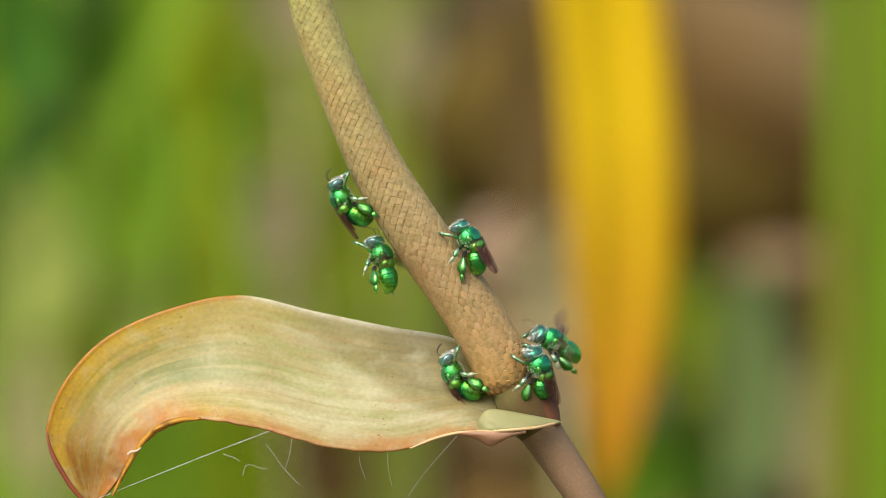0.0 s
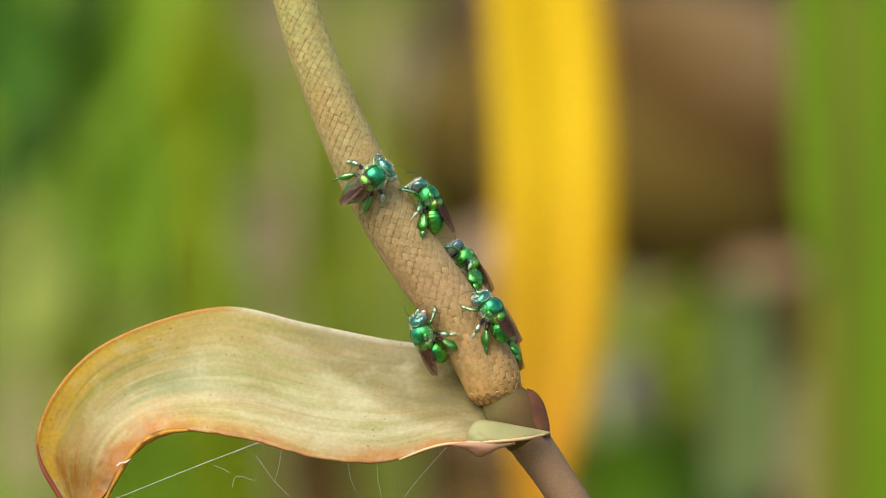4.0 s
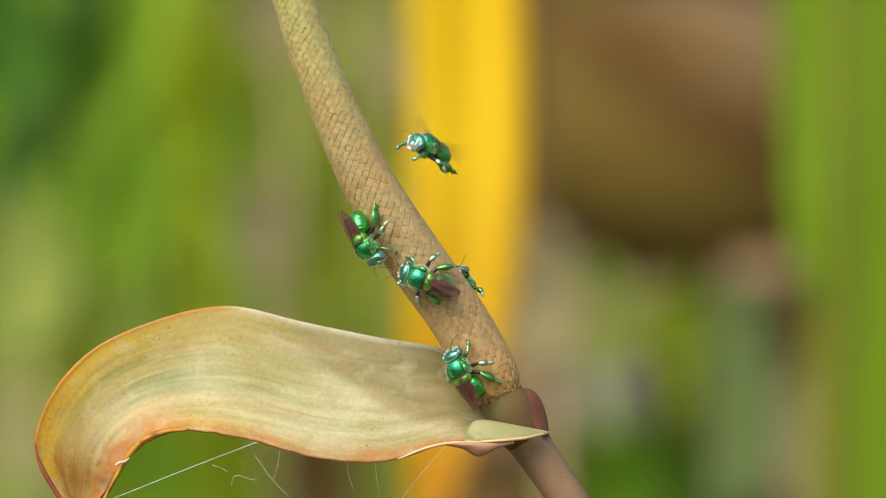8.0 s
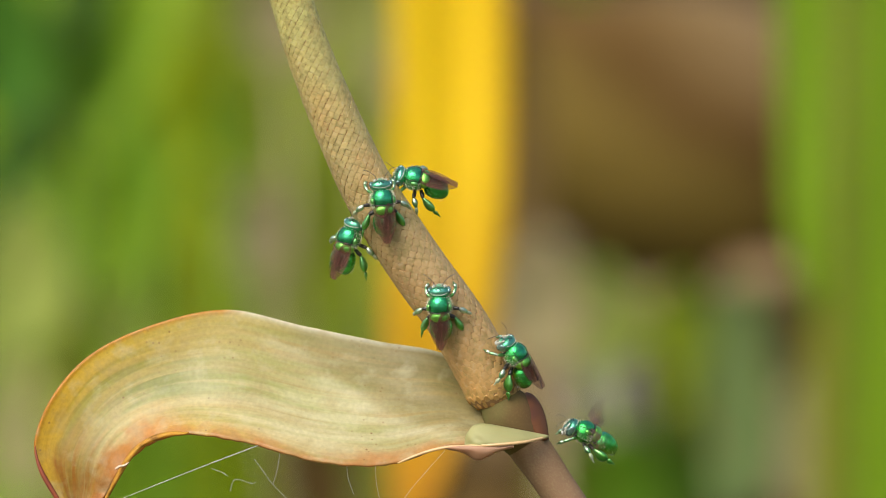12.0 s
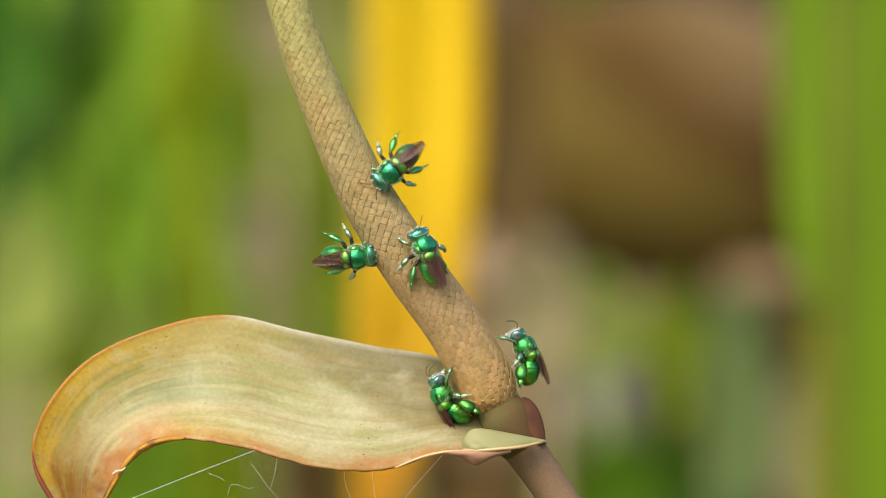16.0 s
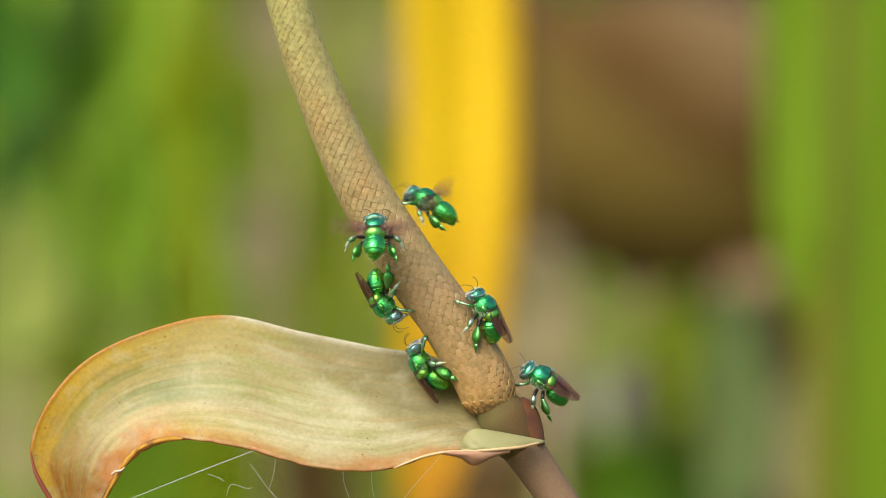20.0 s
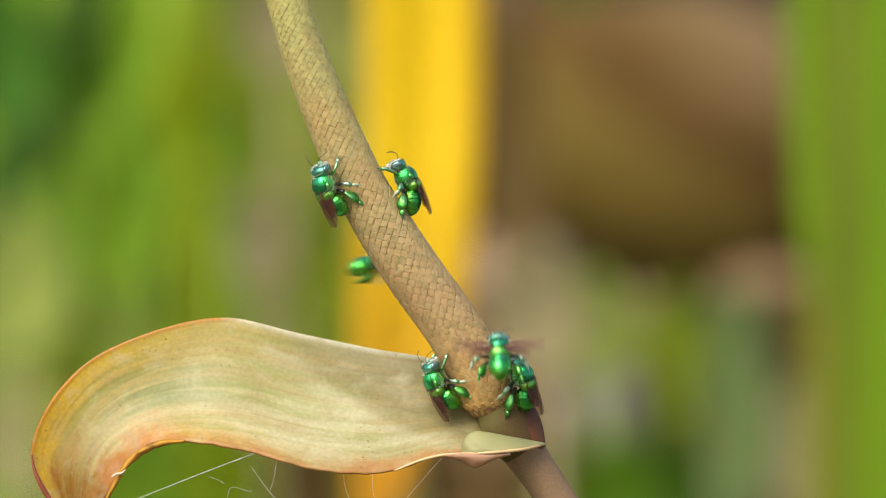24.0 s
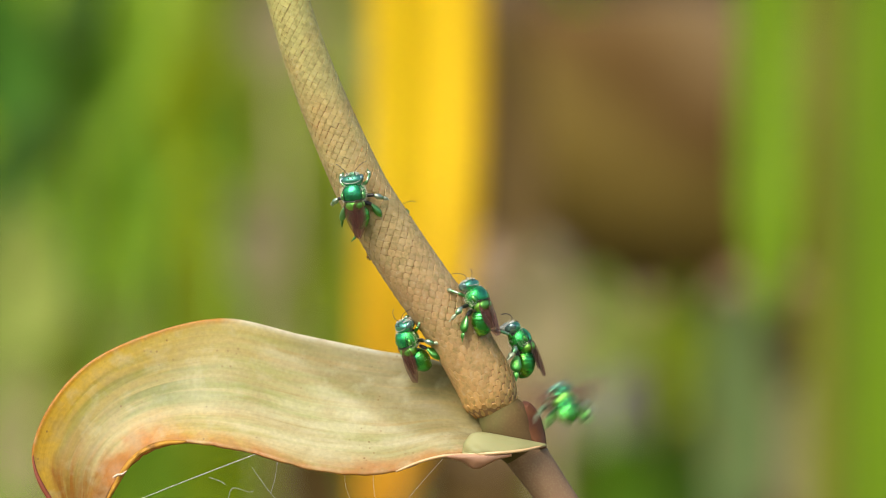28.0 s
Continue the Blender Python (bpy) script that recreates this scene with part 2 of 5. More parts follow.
    aged_band = ramp(nt, wob.outputs[0], [(0.15, (0.4, 0.4, 0.4)), (0.35, (1, 1, 1)), (0.66, (0.9, 0.9, 0.9)), (0.92, (0.3, 0.3, 0.3))])
    c = mix(nt, mix(nt, 1.0, aged_half, aged_band, "MULTIPLY"), c, ramp(nt, veins, [(0.38, (0.15, 0.215, 0.042)), (0.46, (0.24, 0.255, 0.065)), (0.54, (0.33, 0.285, 0.072)), (0.62, (0.36, 0.30, 0.085))]))
    tipward = ramp(nt, sep.outputs[0], [(0.0, (0, 0, 0)), (0.28, (0.0, 0.0, 0.0)), (0.48, (0.6, 0.6, 0.6)), (0.68, (1, 1, 1))])
    outer = ramp(nt, sep.outputs[1], [(0.0, (1, 1, 1)), (0.05, (0.9, 0.9, 0.9)), (0.18, (0.5, 0.5, 0.5)), (0.34, (0.22, 0.22, 0.22)), (0.6, (0.08, 0.08, 0.08)), (0.82, (0.3, 0.3, 0.3)), (0.95, (0.8, 0.8, 0.8))])
    c = mix(nt, mix(nt, 1.0, mix(nt, ageing, (0, 0, 0), tipward), outer, "MULTIPLY"), c, (0.74, 0.47, 0.02))
    inner = ramp(nt, wob.outputs[0], [(0.86, (0, 0, 0)), (1.04, (1, 1, 1))])
    late = ramp(nt, sep.outputs[0], [(0.48, (0, 0, 0)), (0.62, (0.85, 0.85, 0.85)), (0.9, (0.95, 0.95, 0.95))])
    c = mix(nt, mix(nt, ageing, (0, 0, 0), mix(nt, 1.0, inner, late, "MULTIPLY")), c, (0.52, 0.20, 0.02))
    tip = ramp(nt, sep.outputs[0], [(0.68, (0, 0, 0)), (0.84, (0.9, 0.9, 0.9))])
    c = mix(nt, mix(nt, ageing, (0, 0, 0), mix(nt, 1.0, tip, ramp(nt, broad, [(0.3, (0.3, 0.3, 0.3)), (0.6, (1, 1, 1))]), "MULTIPLY")), c, (0.36, 0.14, 0.014))
    bright_side = mix(nt, 1.0, ramp(nt, sep.outputs[0], [(0.62, (0, 0, 0)), (0.74, (0.85, 0.85, 0.85)), (0.94, (0.8, 0.8, 0.8)), (1.0, (0.1, 0.1, 0.1))]), ramp(nt, wob.outputs[0], [(0.16, (1, 1, 1)), (0.34, (0.8, 0.8, 0.8)), (0.46, (0, 0, 0))]), "MULTIPLY")
    c = mix(nt, mix(nt, ageing, (0, 0, 0), bright_side), c, (0.62, 0.40, 0.03))
    rim = ramp(nt, sep.outputs[1], edge_share)
    low = nt.nodes.new("ShaderNodeMapRange")
    low.inputs[1].default_value, low.inputs[2].default_value = 1.04, 1.17
    nt.links.new(wob.outputs[0], low.inputs[0])
    c = mix(nt, low.outputs[0], c, (0.50, 0.23, 0.06))
    far_half = ramp(nt, sep.outputs[0], [(0.37, (0, 0, 0)), (0.41, (1, 1, 1))])
    c = mix(nt, mix(nt, 1.0, rim, far_half, "MULTIPLY"), c, edge)
    fringe = ramp(nt, sep.outputs[1], [(0.90, (0, 0, 0)), (0.965, (0.45, 0.45, 0.45)), (0.99, (0.85, 0.85, 0.85))])
    burnt = mix(nt, 1.0, mix(nt, 1.0, fringe, late, "MULTIPLY"), ramp(nt, broad, [(0.35, (0.5, 0.5, 0.5)), (0.55, (1, 1, 1))]), "MULTIPLY")
    c = mix(nt, burnt, c, (0.40, 0.115, 0.008))
    # near half: the bright rim highlight is put into the edge colour
    near_half = ramp(nt, sep.outputs[0], [(0.37, (0.9, 0.9, 0.9)), (0.41, (0, 0, 0))])
    c = mix(nt, mix(nt, 1.0, rim, near_half, "MULTIPLY"), c, (0.82, 0.80, 0.62))
    spots = node(nt, "ShaderNodeTexVoronoi", Scale=700.0)
    geo = nt.nodes.new("ShaderNodeNewGeometry")
    nt.links.new(geo.outputs["Position"], spots.inputs["Vector"])
    rare = node(nt, "ShaderNodeTexNoise", Scale=190.0, Detail=1.0)
    nt.links.new(geo.outputs["Position"], rare.inputs["Vector"])
    dot = mix(nt, ramp(nt, spots.outputs["Distance"], [(0.08, (1, 1, 1)), (0.20, (0, 0, 0))]), (0, 0, 0), ramp(nt, rare.outputs["Fac"], [(0.50, (0, 0, 0)), (0.68, (0.75, 0.75, 0.75))]))
    c = mix(nt, dot, c, (0.20, 0.10, 0.03))
    mottle = node(nt, "ShaderNodeTexNoise", Scale=230.0, Detail=5.0)
    nt.links.new(geo.outputs["Position"], mottle.inputs["Vector"])
    c = mix(nt, ramp(nt, mottle.outputs["Fac"], [(0.52, (0, 0, 0)), (0.72, (0.45, 0.45, 0.45))]), c, (0.43, 0.335, 0.145))
    c = mix(nt, ramp(nt, mottle.outputs["Fac"], [(0.28, (0.4, 0.4, 0.4)), (0.46, (0, 0, 0))]), c, (0.62, 0.58, 0.36))
    grit = node(nt, "ShaderNodeTexNoise", Scale=1400.0, Detail=3.0)
    nt.links.new(geo.outputs["Position"], grit.inputs["Vector"])
    c = mix(nt, 1.0, c, ramp(nt, grit.outputs["Fac"], [(0.3, (0.90, 0.90, 0.89)), (0.7, (1.08, 1.08, 1.06))]), "MULTIPLY")
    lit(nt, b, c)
    crinkle = nt.nodes.new("ShaderNodeMath")
    crinkle.operation = "MULTIPLY_ADD"
    nt.links.new(mottle.outputs["Fac"], crinkle.inputs[0])
    crinkle.inputs[1].default_value = 0.35
    nt.links.new(veins, crinkle.inputs[2])
    finer = nt.nodes.new("ShaderNodeMath")
    finer.operation = "MULTIPLY_ADD"
    nt.links.new(hair, finer.inputs[0])
    finer.inputs[1].default_value = 0.10
    nt.links.new(crinkle.outputs[0], finer.inputs[2])
    bump(nt, b, finer.outputs[0], 0.20, 0.0008)
    glow_through(nt, b, c, 0.36)
    return m


# pale fourth stop: cream, raised to hold the sheen along the lower margin
M_SPATHE = spathe_material("spathe", [(0.0, (0.52, 0.50, 0.23)), (0.3, (0.42, 0.41, 0.14)), (0.55, (0.55, 0.54, 0.26)), (0.8, (0.64, 0.61, 0.35)), (1.0, (0.47, 0.37, 0.16))],
                           (0.52, 0.19, 0.008), [(0.0, (0.9, 0.9, 0.9)), (0.015, (0.6, 0.6, 0.6)), (0.05, (0, 0, 0))])
M_LOBE, nt, b = material("spathe_lobe", 0.5, 0.0, 0.3)
c = mix(nt, noise_of(nt, 120, 4), (0.33, 0.34, 0.13), (0.50, 0.48, 0.23))
c = mix(nt, ramp(nt, noise_of(nt, 420, 3, squash=(1, 1, 5)), [(0.5, (0, 0, 0)), (0.75, (0.4, 0.4, 0.4))]), c, (0.44, 0.36, 0.15))
lit(nt, b, c)
glow_through(nt, b, c, 0.35)
M_RUST, nt, b = material("rusty_spathe", 0.5, 0.0, 0.25)
c = mix(nt, noise_of(nt, 90, 4), (0.12, 0.046, 0.022), (0.27, 0.11, 0.045))
c = mix(nt, ramp(nt, noise_of(nt, 140, 2), [(0.55, (0, 0, 0)), (0.7, (0.7, 0.7, 0.7))]), c, (0.10, 0.045, 0.04))
lit(nt, b, c)
glow_through(nt, b, c, 0.3)
M_PINK, nt, b = material("pink_spathe", 0.45)
c = mix(nt, noise_of(nt, 150, 3), (0.56, 0.30, 0.18), (0.70, 0.48, 0.30))
lit(nt, b, c)
glow_through(nt, b, c, 0.5)
M_SCORCH, nt, b = material("scorched_margin", 0.5, 0.0, 0.3)
c = mix(nt, noise_of(nt, 160, 4), (0.62, 0.30, 0.03), (0.70, 0.42, 0.07))
c = mix(nt, ramp(nt, noise_of(nt, 260, 4), [(0.50, (0, 0, 0)), (0.62, (0.75, 0.75, 0.75))]), c, (0.17, 0.06, 0.014))
lit(nt, b, c)
glow_through(nt, b, c, 0.35)
M_TIPRIM, nt, b = material("tip_rim", 0.4, 0.0, 0.4)
lit(nt, b, mix(nt, noise_of(nt, 200, 4), (0.13, 0.025, 0.02), (0.34, 0.09, 0.03)))
M_RIM = plain("spathe_rim", (0.74, 0.50, 0.24), 0.4, 0, 200, 0.3)
M_FLAKE = plain("dry_flake", (0.74, 0.56, 0.38), 0.5, 0, 400)
M_SILK = plain("silk", (0.80, 0.80, 0.78), 0.3)


def foliage(name, light, dark, share=0.3, rough=0.45, streaks=1.0):
    m, nt, b = material(name, rough, 0.0, 0.25)
    c = mix(nt, noise_of(nt, 7, 3, squash=(6, 6, 0.8)), dark, light)
    c = mix(nt, ramp(nt, noise_of(nt, 40, 3, squash=(5, 5, 0.3)), [(0.4, (0, 0, 0)), (0.72, (0.42 * streaks,) * 3)]), c, tuple(x * 0.55 for x in dark))
    c = mix(nt, ramp(nt, noise_of(nt, 13, 2, squash=(5, 5, 0.25)), [(0.48, (0, 0, 0)), (0.66, (0.55 * streaks,) * 3)]), c, tuple(x * 0.6 for x in dark))
    lit(nt, b, c)
    glow_through(nt, b, c, share)
    return m


M_YELLOW = foliage("yellow_leaf", (0.90, 0.68, 0.010), (0.86, 0.60, 0.006), 0.36, streaks=0.4)
nt = M_YELLOW.node_tree
tc = nt.nodes.new("ShaderNodeTexCoord")
sep = nt.nodes.new("ShaderNodeSeparateXYZ")
nt.links.new(tc.outputs["Generated"], sep.inputs[0])
b = nt.nodes["Principled BSDF"]
fresh = b.inputs["Base Color"].links[0].from_socket
aged = mix(nt, ramp(nt, sep.outputs[2], [(0.04, (0.9, 0.9, 0.9)), (0.22, (0.0, 0.0, 0.0))]), fresh, (0.62, 0.28, 0.02))
aged = mix(nt, ramp(nt, sep.outputs[0], [(0.0, (0.75, 0.75, 0.75)), (0.18, (0.15, 0.15, 0.15)), (0.4, (0, 0, 0)), (0.75, (0, 0, 0)), (0.95, (0.5, 0.5, 0.5)), (1.0, (0.6, 0.6, 0.6))]), aged, (0.66, 0.36, 0.012))
lit(nt, b, aged)
nt.links.new(aged, nt.nodes["Translucent BSDF"].inputs[0])
M_BLADE = foliage("bright_blade", (0.33, 0.52, 0.022), (0.19, 0.35, 0.011), 0.33)
M_FRESH = foliage("fresh_blade", (0.45, 0.66, 0.05), (0.29, 0.51, 0.028), 0.4)
M_SUNNY = foliage("sunlit_leaf", (0.62, 0.70, 0.20), (0.46, 0.58, 0.11), 0.4)
M_DRY = foliage("dry_leaf", (0.20, 0.13, 0.04), (0.13, 0.085, 0.026), 0.2)
M_DEEP = foliage("deep_blade", (0.11, 0.22, 0.014), (0.055, 0.13, 0.012))
M_LIME = foliage("lime_blade", (0.44, 0.54, 0.04), (0.29, 0.41, 0.024))
M_OLIVE = foliage("olive_blade", (0.50, 0.41, 0.10), (0.36, 0.32, 0.06))
M_MOSS = foliage("moss_blade", (0.25, 0.30, 0.03), (0.17, 0.21, 0.018))
M_KHAKI = foliage("khaki_blade", (0.36, 0.38, 0.035), (0.26, 0.29, 0.022))
M_SAGE = foliage("sage_leaf", (0.45, 0.48, 0.14), (0.35, 0.39, 0.09))
M_GRASS = foliage("grass_blade", (0.24, 0.46, 0.03), (0.14, 0.32, 0.018), 0.35)
M_ACID = foliage("acid_green_leaf", (0.50, 0.58, 0.012), (0.36, 0.46, 0.008), 0.4)
M_TEALEAF = foliage("blue_green_leaf", (0.13, 0.34, 0.035), (0.07, 0.20, 0.02), 0.3)
M_BEIGE = foliage("faded_leaf", (0.66, 0.58, 0.33), (0.52, 0.45, 0.22), 0.35)
M_PALE = foliage("pale_leaf", (0.27, 0.37, 0.13), (0.19, 0.28, 0.09))
M_STRAW = foliage("straw_blade", (0.42, 0.39, 0.14), (0.32, 0.29, 0.09))
M_TRUNK, nt, b = material("trunk", 0.85, 0.0, 0.15)
c = mix(nt, noise_of(nt, 5, 4), (0.075, 0.046, 0.012), (0.17, 0.105, 0.03))
c = mix(nt, ramp(nt, noise_of(nt, 8, 4, squash=(1.0, 1.0, 2.2)), [(0.45, (0, 0, 0)), (0.66, (0.7, 0.7, 0.7))]), c, (0.20, 0.125, 0.04))
lit(nt, b, c)
bump(nt, b, noise_of(nt, 30, 5), 0.7, 0.01)
# the big boulder: slanting bands of brown and ochre, darkest low down, a grey-pink shoulder
M_BOULDER, nt, b = material("boulder", 0.85, 0.0, 0.15)
tc = nt.nodes.new("ShaderNodeTexCoord")
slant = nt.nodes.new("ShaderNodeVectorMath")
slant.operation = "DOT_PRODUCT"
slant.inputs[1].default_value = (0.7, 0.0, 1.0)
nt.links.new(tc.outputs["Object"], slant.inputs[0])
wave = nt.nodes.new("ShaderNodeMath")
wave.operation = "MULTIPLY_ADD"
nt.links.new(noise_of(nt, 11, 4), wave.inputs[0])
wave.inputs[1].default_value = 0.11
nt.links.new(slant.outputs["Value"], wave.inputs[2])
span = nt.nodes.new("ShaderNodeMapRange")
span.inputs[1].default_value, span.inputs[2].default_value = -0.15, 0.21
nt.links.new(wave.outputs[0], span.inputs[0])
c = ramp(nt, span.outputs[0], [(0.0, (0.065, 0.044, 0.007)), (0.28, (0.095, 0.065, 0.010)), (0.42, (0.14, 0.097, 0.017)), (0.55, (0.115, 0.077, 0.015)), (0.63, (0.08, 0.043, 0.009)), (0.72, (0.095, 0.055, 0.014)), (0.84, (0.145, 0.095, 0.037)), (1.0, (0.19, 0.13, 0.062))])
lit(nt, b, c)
bump(nt, b, noise_of(nt, 30, 5), 0.7, 0.01)
M_STONE, nt, b = material("stone", 0.85, 0.0, 0.15)
lit(nt, b, mix(nt, noise_of(nt, 9, 4), (0.235, 0.165, 0.10), (0.32, 0.225, 0.145)))
bump(nt, b, noise_of(nt, 40, 5), 0.5, 0.005)
M_TAN, nt, b = material("tan_stone", 0.85, 0.0, 0.15)
lit(nt, b, mix(nt, noise_of(nt, 9, 4), (0.16, 0.105, 0.05), (0.23, 0.155, 0.08)))
bump(nt, b, noise_of(nt, 40, 5), 0.5, 0.005)
M_SLATE, nt, b = material("grey_stone", 0.85)
lit(nt, b, mix(nt, noise_of(nt, 9, 4), (0.10, 0.095, 0.075), (0.155, 0.145, 0.12)))
bump(nt, b, noise_of(nt, 40, 5), 0.5, 0.005)
M_SOIL, nt, b = material("soil", 0.9)
lit(nt, b, mix(nt, noise_of(nt, 3, 5), (0.06, 0.05, 0.02), (0.13, 0.12, 0.04)))
bump(nt, b, noise_of(nt, 20, 5), 0.8, 0.02)
M_BANK, nt, b = material("bank", 0.9)
c = mix(nt, noise_of(nt, 2.2, 4), (0.09, 0.19, 0.02), (0.22, 0.27, 0.05))
lit(nt, b, c)


# ---- mesh helpers ----
def part(name, bm, mat, parent=None, label="", smooth=True):
    me = bpy.data.meshes.new(name)
    bm.to_mesh(me)
    bm.free()
    me.materials.append(mat)
    if smooth:
        me.polygons.foreach_set("use_smooth", [True] * len(me.polygons))
    ob = new(name, me)
    ob.parent = parent
    return tagged(ob, label)


def empty(name, m=None):
    ob = new(name)
    ob.empty_display_size = 0.01
    if m is not None:
        ob.matrix_basis = m
    return ob


def spline(points, n):
    """Catmull-Rom through points of any width, n steps a span."""
    p = [np.array(q, float) for q in points]
    p = [2 * p[0] - p[1]] + p + [2 * p[-1] - p[-2]]
    out = []
    for i in range(1, len(p) - 2):
        for k in range(n):
            t = k / n
            a, b2, c2, d2 = p[i - 1], p[i], p[i + 1], p[i + 2]
            out.append(0.5 * (2 * b2 + (c2 - a) * t + (2 * a - 5 * b2 + 4 * c2 - d2) * t * t + (3 * b2 - a - 3 * c2 + d2) * t ** 3))
    out.append(p[-2])
    return out


def grid(bm, rows, close=False, uv=False):
    """Faces between rows of points (all rows alike long)."""
    vs = [[bm.verts.new(p) for p in r] for r in rows]
    layer = bm.loops.layers.uv.verify() if uv else None
    n, m = len(rows), len(rows[0])
    for i in range(n - 1):
        for j in range(m if close else m - 1):
            k = (j + 1) % m
            f = bm.faces.new((vs[i][j], vs[i][k], vs[i + 1][k], vs[i + 1][j]))
            if uv:
                for lp, (a, b2) in zip(f.loops, ((i, j), (i, j + 1), (i + 1, j + 1), (i + 1, j))):
                    lp[layer].uv = (a / (n - 1), b2 / (m - 1))
    return vs


def tube(bm, path, radii, sides=10):
    """A round tube along a path of Vectors, closed at both ends."""
    rows, side = [], Vector((0.31, 0.87, 0.39))
    for i, p in enumerate(path):
        d = (path[min(i + 1, len(path) - 1)] - path[max(i - 1, 0)]).normalized()
        side = (side - d * side.dot(d)).normalized()
        o = d.cross(side)
        rows.append([p + (side * math.cos(a) + o * math.sin(a)) * radii[i] for a in (2 * math.pi * k / sides for k in range(sides))])
    vs = grid(bm, rows, close=True)
    bm.faces.new(list(reversed(vs[0])))
    bm.faces.new(vs[-1])


def ball(bm, centre, size, turn=None, u=16, v=10):
    m = Matrix.LocRotScale(Vector(centre), turn, Vector(size))
    bmesh.ops.create_uvsphere(bm, u_segments=u, v_segments=v, radius=1, matrix=m)


def thick(ob, metres):
    mod = ob.modifiers.new("thickness", "SOLIDIFY")
    mod.thickness, mod.offset = metres, 0
    return ob


# ---- ground and distance ----
bm = bmesh.new()
n = 40
rows = []
for i in range(n + 1):
    y = -3 - (5 - i) ** 3 * 2.4 if i < 5 else (-3 + 4.5 * (i - 5) / 25 if i <= 30 else 1.5 + (i - 30) ** 3 * 0.4)
    rows.append([Vector((x * abs(x) * 0.35, y, 0.03 * noise.noise((x * 0.9, y, 0)))) for x in range(-30, 31)])
grid(bm, rows)
tagged(part("ground", bm, M_SOIL), "dark garden soil under the plants", "ground", kind="structure")

bm = bmesh.new()
rows = []
for i in range(25):
    z = i / 24
    rows.append([Vector((x * 0.2, 4.6 + 1.2 * z * z + 0.25 * noise.noise((x * 0.5, z * 4, 3)), -0.05 + 3.2 * z)) for x in range(-24, 25)])
grid(bm, rows)
tagged(part("backdrop", bm, M_BANK), "dim green planted bank behind the garden", "bank", kind="structure")


# ---- the flower: stalk, spadix, spathe ----
AXIS = [(470, -130, 34), (509, 0, 36.5), (541, 100, 39.5), (580, 200, 42.5), (624, 300, 45.5), (649, 350, 47), (691, 420, 50), (741, 495, 51), (801, 578, 51), (842, 648, 51.5), (858, 678, 51.5), (866, 700, 50), (869, 715, 47), (871, 728, 40), (872, 738, 28), (872, 744, 10)]
LINE = spline(AXIS, 12)
flower = empty("anthurium", pose(*spot(890, 760)))
tagged(flower, "drying anthurium flower on a stalk, tan spadix and yellowing spathe", "flower")
INV = flower.matrix_basis.inverted()


def flower_part(name, bm, mat, label="", smooth=True, parent=None):
    bm.transform(INV)
    return part(name, bm, mat, parent or flower, label, smooth)


bm = bmesh.new()
stalk = spline([(884, 728, 0, 30), (905, 765, 0, 36), (930, 803, 0, 37), (975, 868, 0, 34), (1030, 960, 0, 33), (1120, 1180, 30, 34), (1290, 1900, 300, 36), (1500, 4000, 700, 44), (1600, 9500, 1100, 60)], 10)
tube(bm, [spot(u, v, -d) for u, v, d, r in stalk], [r * U for u, v, d, r in stalk], 28)
flower_part("stalk", bm, M_STALK, "grey-brown finely warted flower stalk")

bm = bmesh.new()
neck = spline([(868, 700, 0, 24), (880, 722, 0, 38), (896, 748, 0, 47), (912, 776, 0, 45), (924, 794, 0, 40), (934, 810, 0, 33)], 6)
tube(bm, [spot(u, v, d) for u, v, d, r in neck], [r * U for u, v, d, r in neck], 28)
flower_part("neck", bm, M_NECK, "olive-brown neck below the spadix")

spadix_bm = bmesh.new()
tube(spadix_bm, [spot(u, v) for u, v, r in LINE], [(r - 1.0) * U for u, v, r in LINE], 40)
spadix = flower_part("spadix", spadix_bm, M_CORE, "tan spadix packed with small scale-like florets")


def rails(upper, lower, sag, n, across, wavy=1.0):
    """A sheet between two edge curves (u, v, depth), hollowed by sag in the middle."""
    up, lo = spline(upper, n), spline(lower, n)
    rows = []
    for i, (p, q) in enumerate(zip(up, lo)):
        s = i / (len(up) - 1)
        row = []
        for j in range(across + 1):
            w = j / across
            m = p * (1 - w) + q * w
            ripple = 9 * noise.noise((s * 7, w * 2.5, 7)) * math.sin(math.pi * w)
            lip = 10 * noise.noise((s * 14, 2, 1)) * max(0, w - 0.8) * 5
            if wavy == 1.0:
                crease = 1.12 - 2.9 * s
                ripple += 9 * math.exp(-((w - crease) / 0.08) ** 2) * max(0, 1 - s / 0.38) * min(1, s / 0.05)
                ripple -= 6 * math.exp(-((w - crease + 0.20) / 0.10) ** 2) * max(0, 1 - s / 0.38) * min(1, s / 0.05)
            d = m[2] - sag(s) * math.sin(math.pi * w) ** 0.8 + (ripple + lip) * wavy
            torn = 0.0
            if wavy == 1.0 and w > 0.9:
                torn = (w - 0.9) * 10 * (2.2 * noise.noise((s * 55, 3, 5)) + 5 * max(0, noise.noise((s * 26, 8, 2))) * min(1, max(0, (s - 0.42) * 8)))
            row.append(spot(m[0], m[1] - torn, d))
        rows.append(row)
    return rows


bm = bmesh.new()
upper = [(878, 715, -42), (790, 645, -62), (660, 619, -72), (530, 592, -72), (400, 564, -62), (280, 586, -45), (165, 637, -20), (92, 712, 5), (57, 800, 18), (78, 872, 22), (120, 925, 18)]
lower = [(905, 800, 50), (790, 806, 66), (680, 838, 85), (560, 833, 88), (440, 801, 75), (345, 785, 58), (287, 791, 48), (243, 815, 42), (208, 850, 35), (184, 890, 28), (150, 932, 18)]
grid(bm, rails(upper, lower, lambda s: 12 + 12 * math.sin(math.pi * s), 12, 36), uv=True)
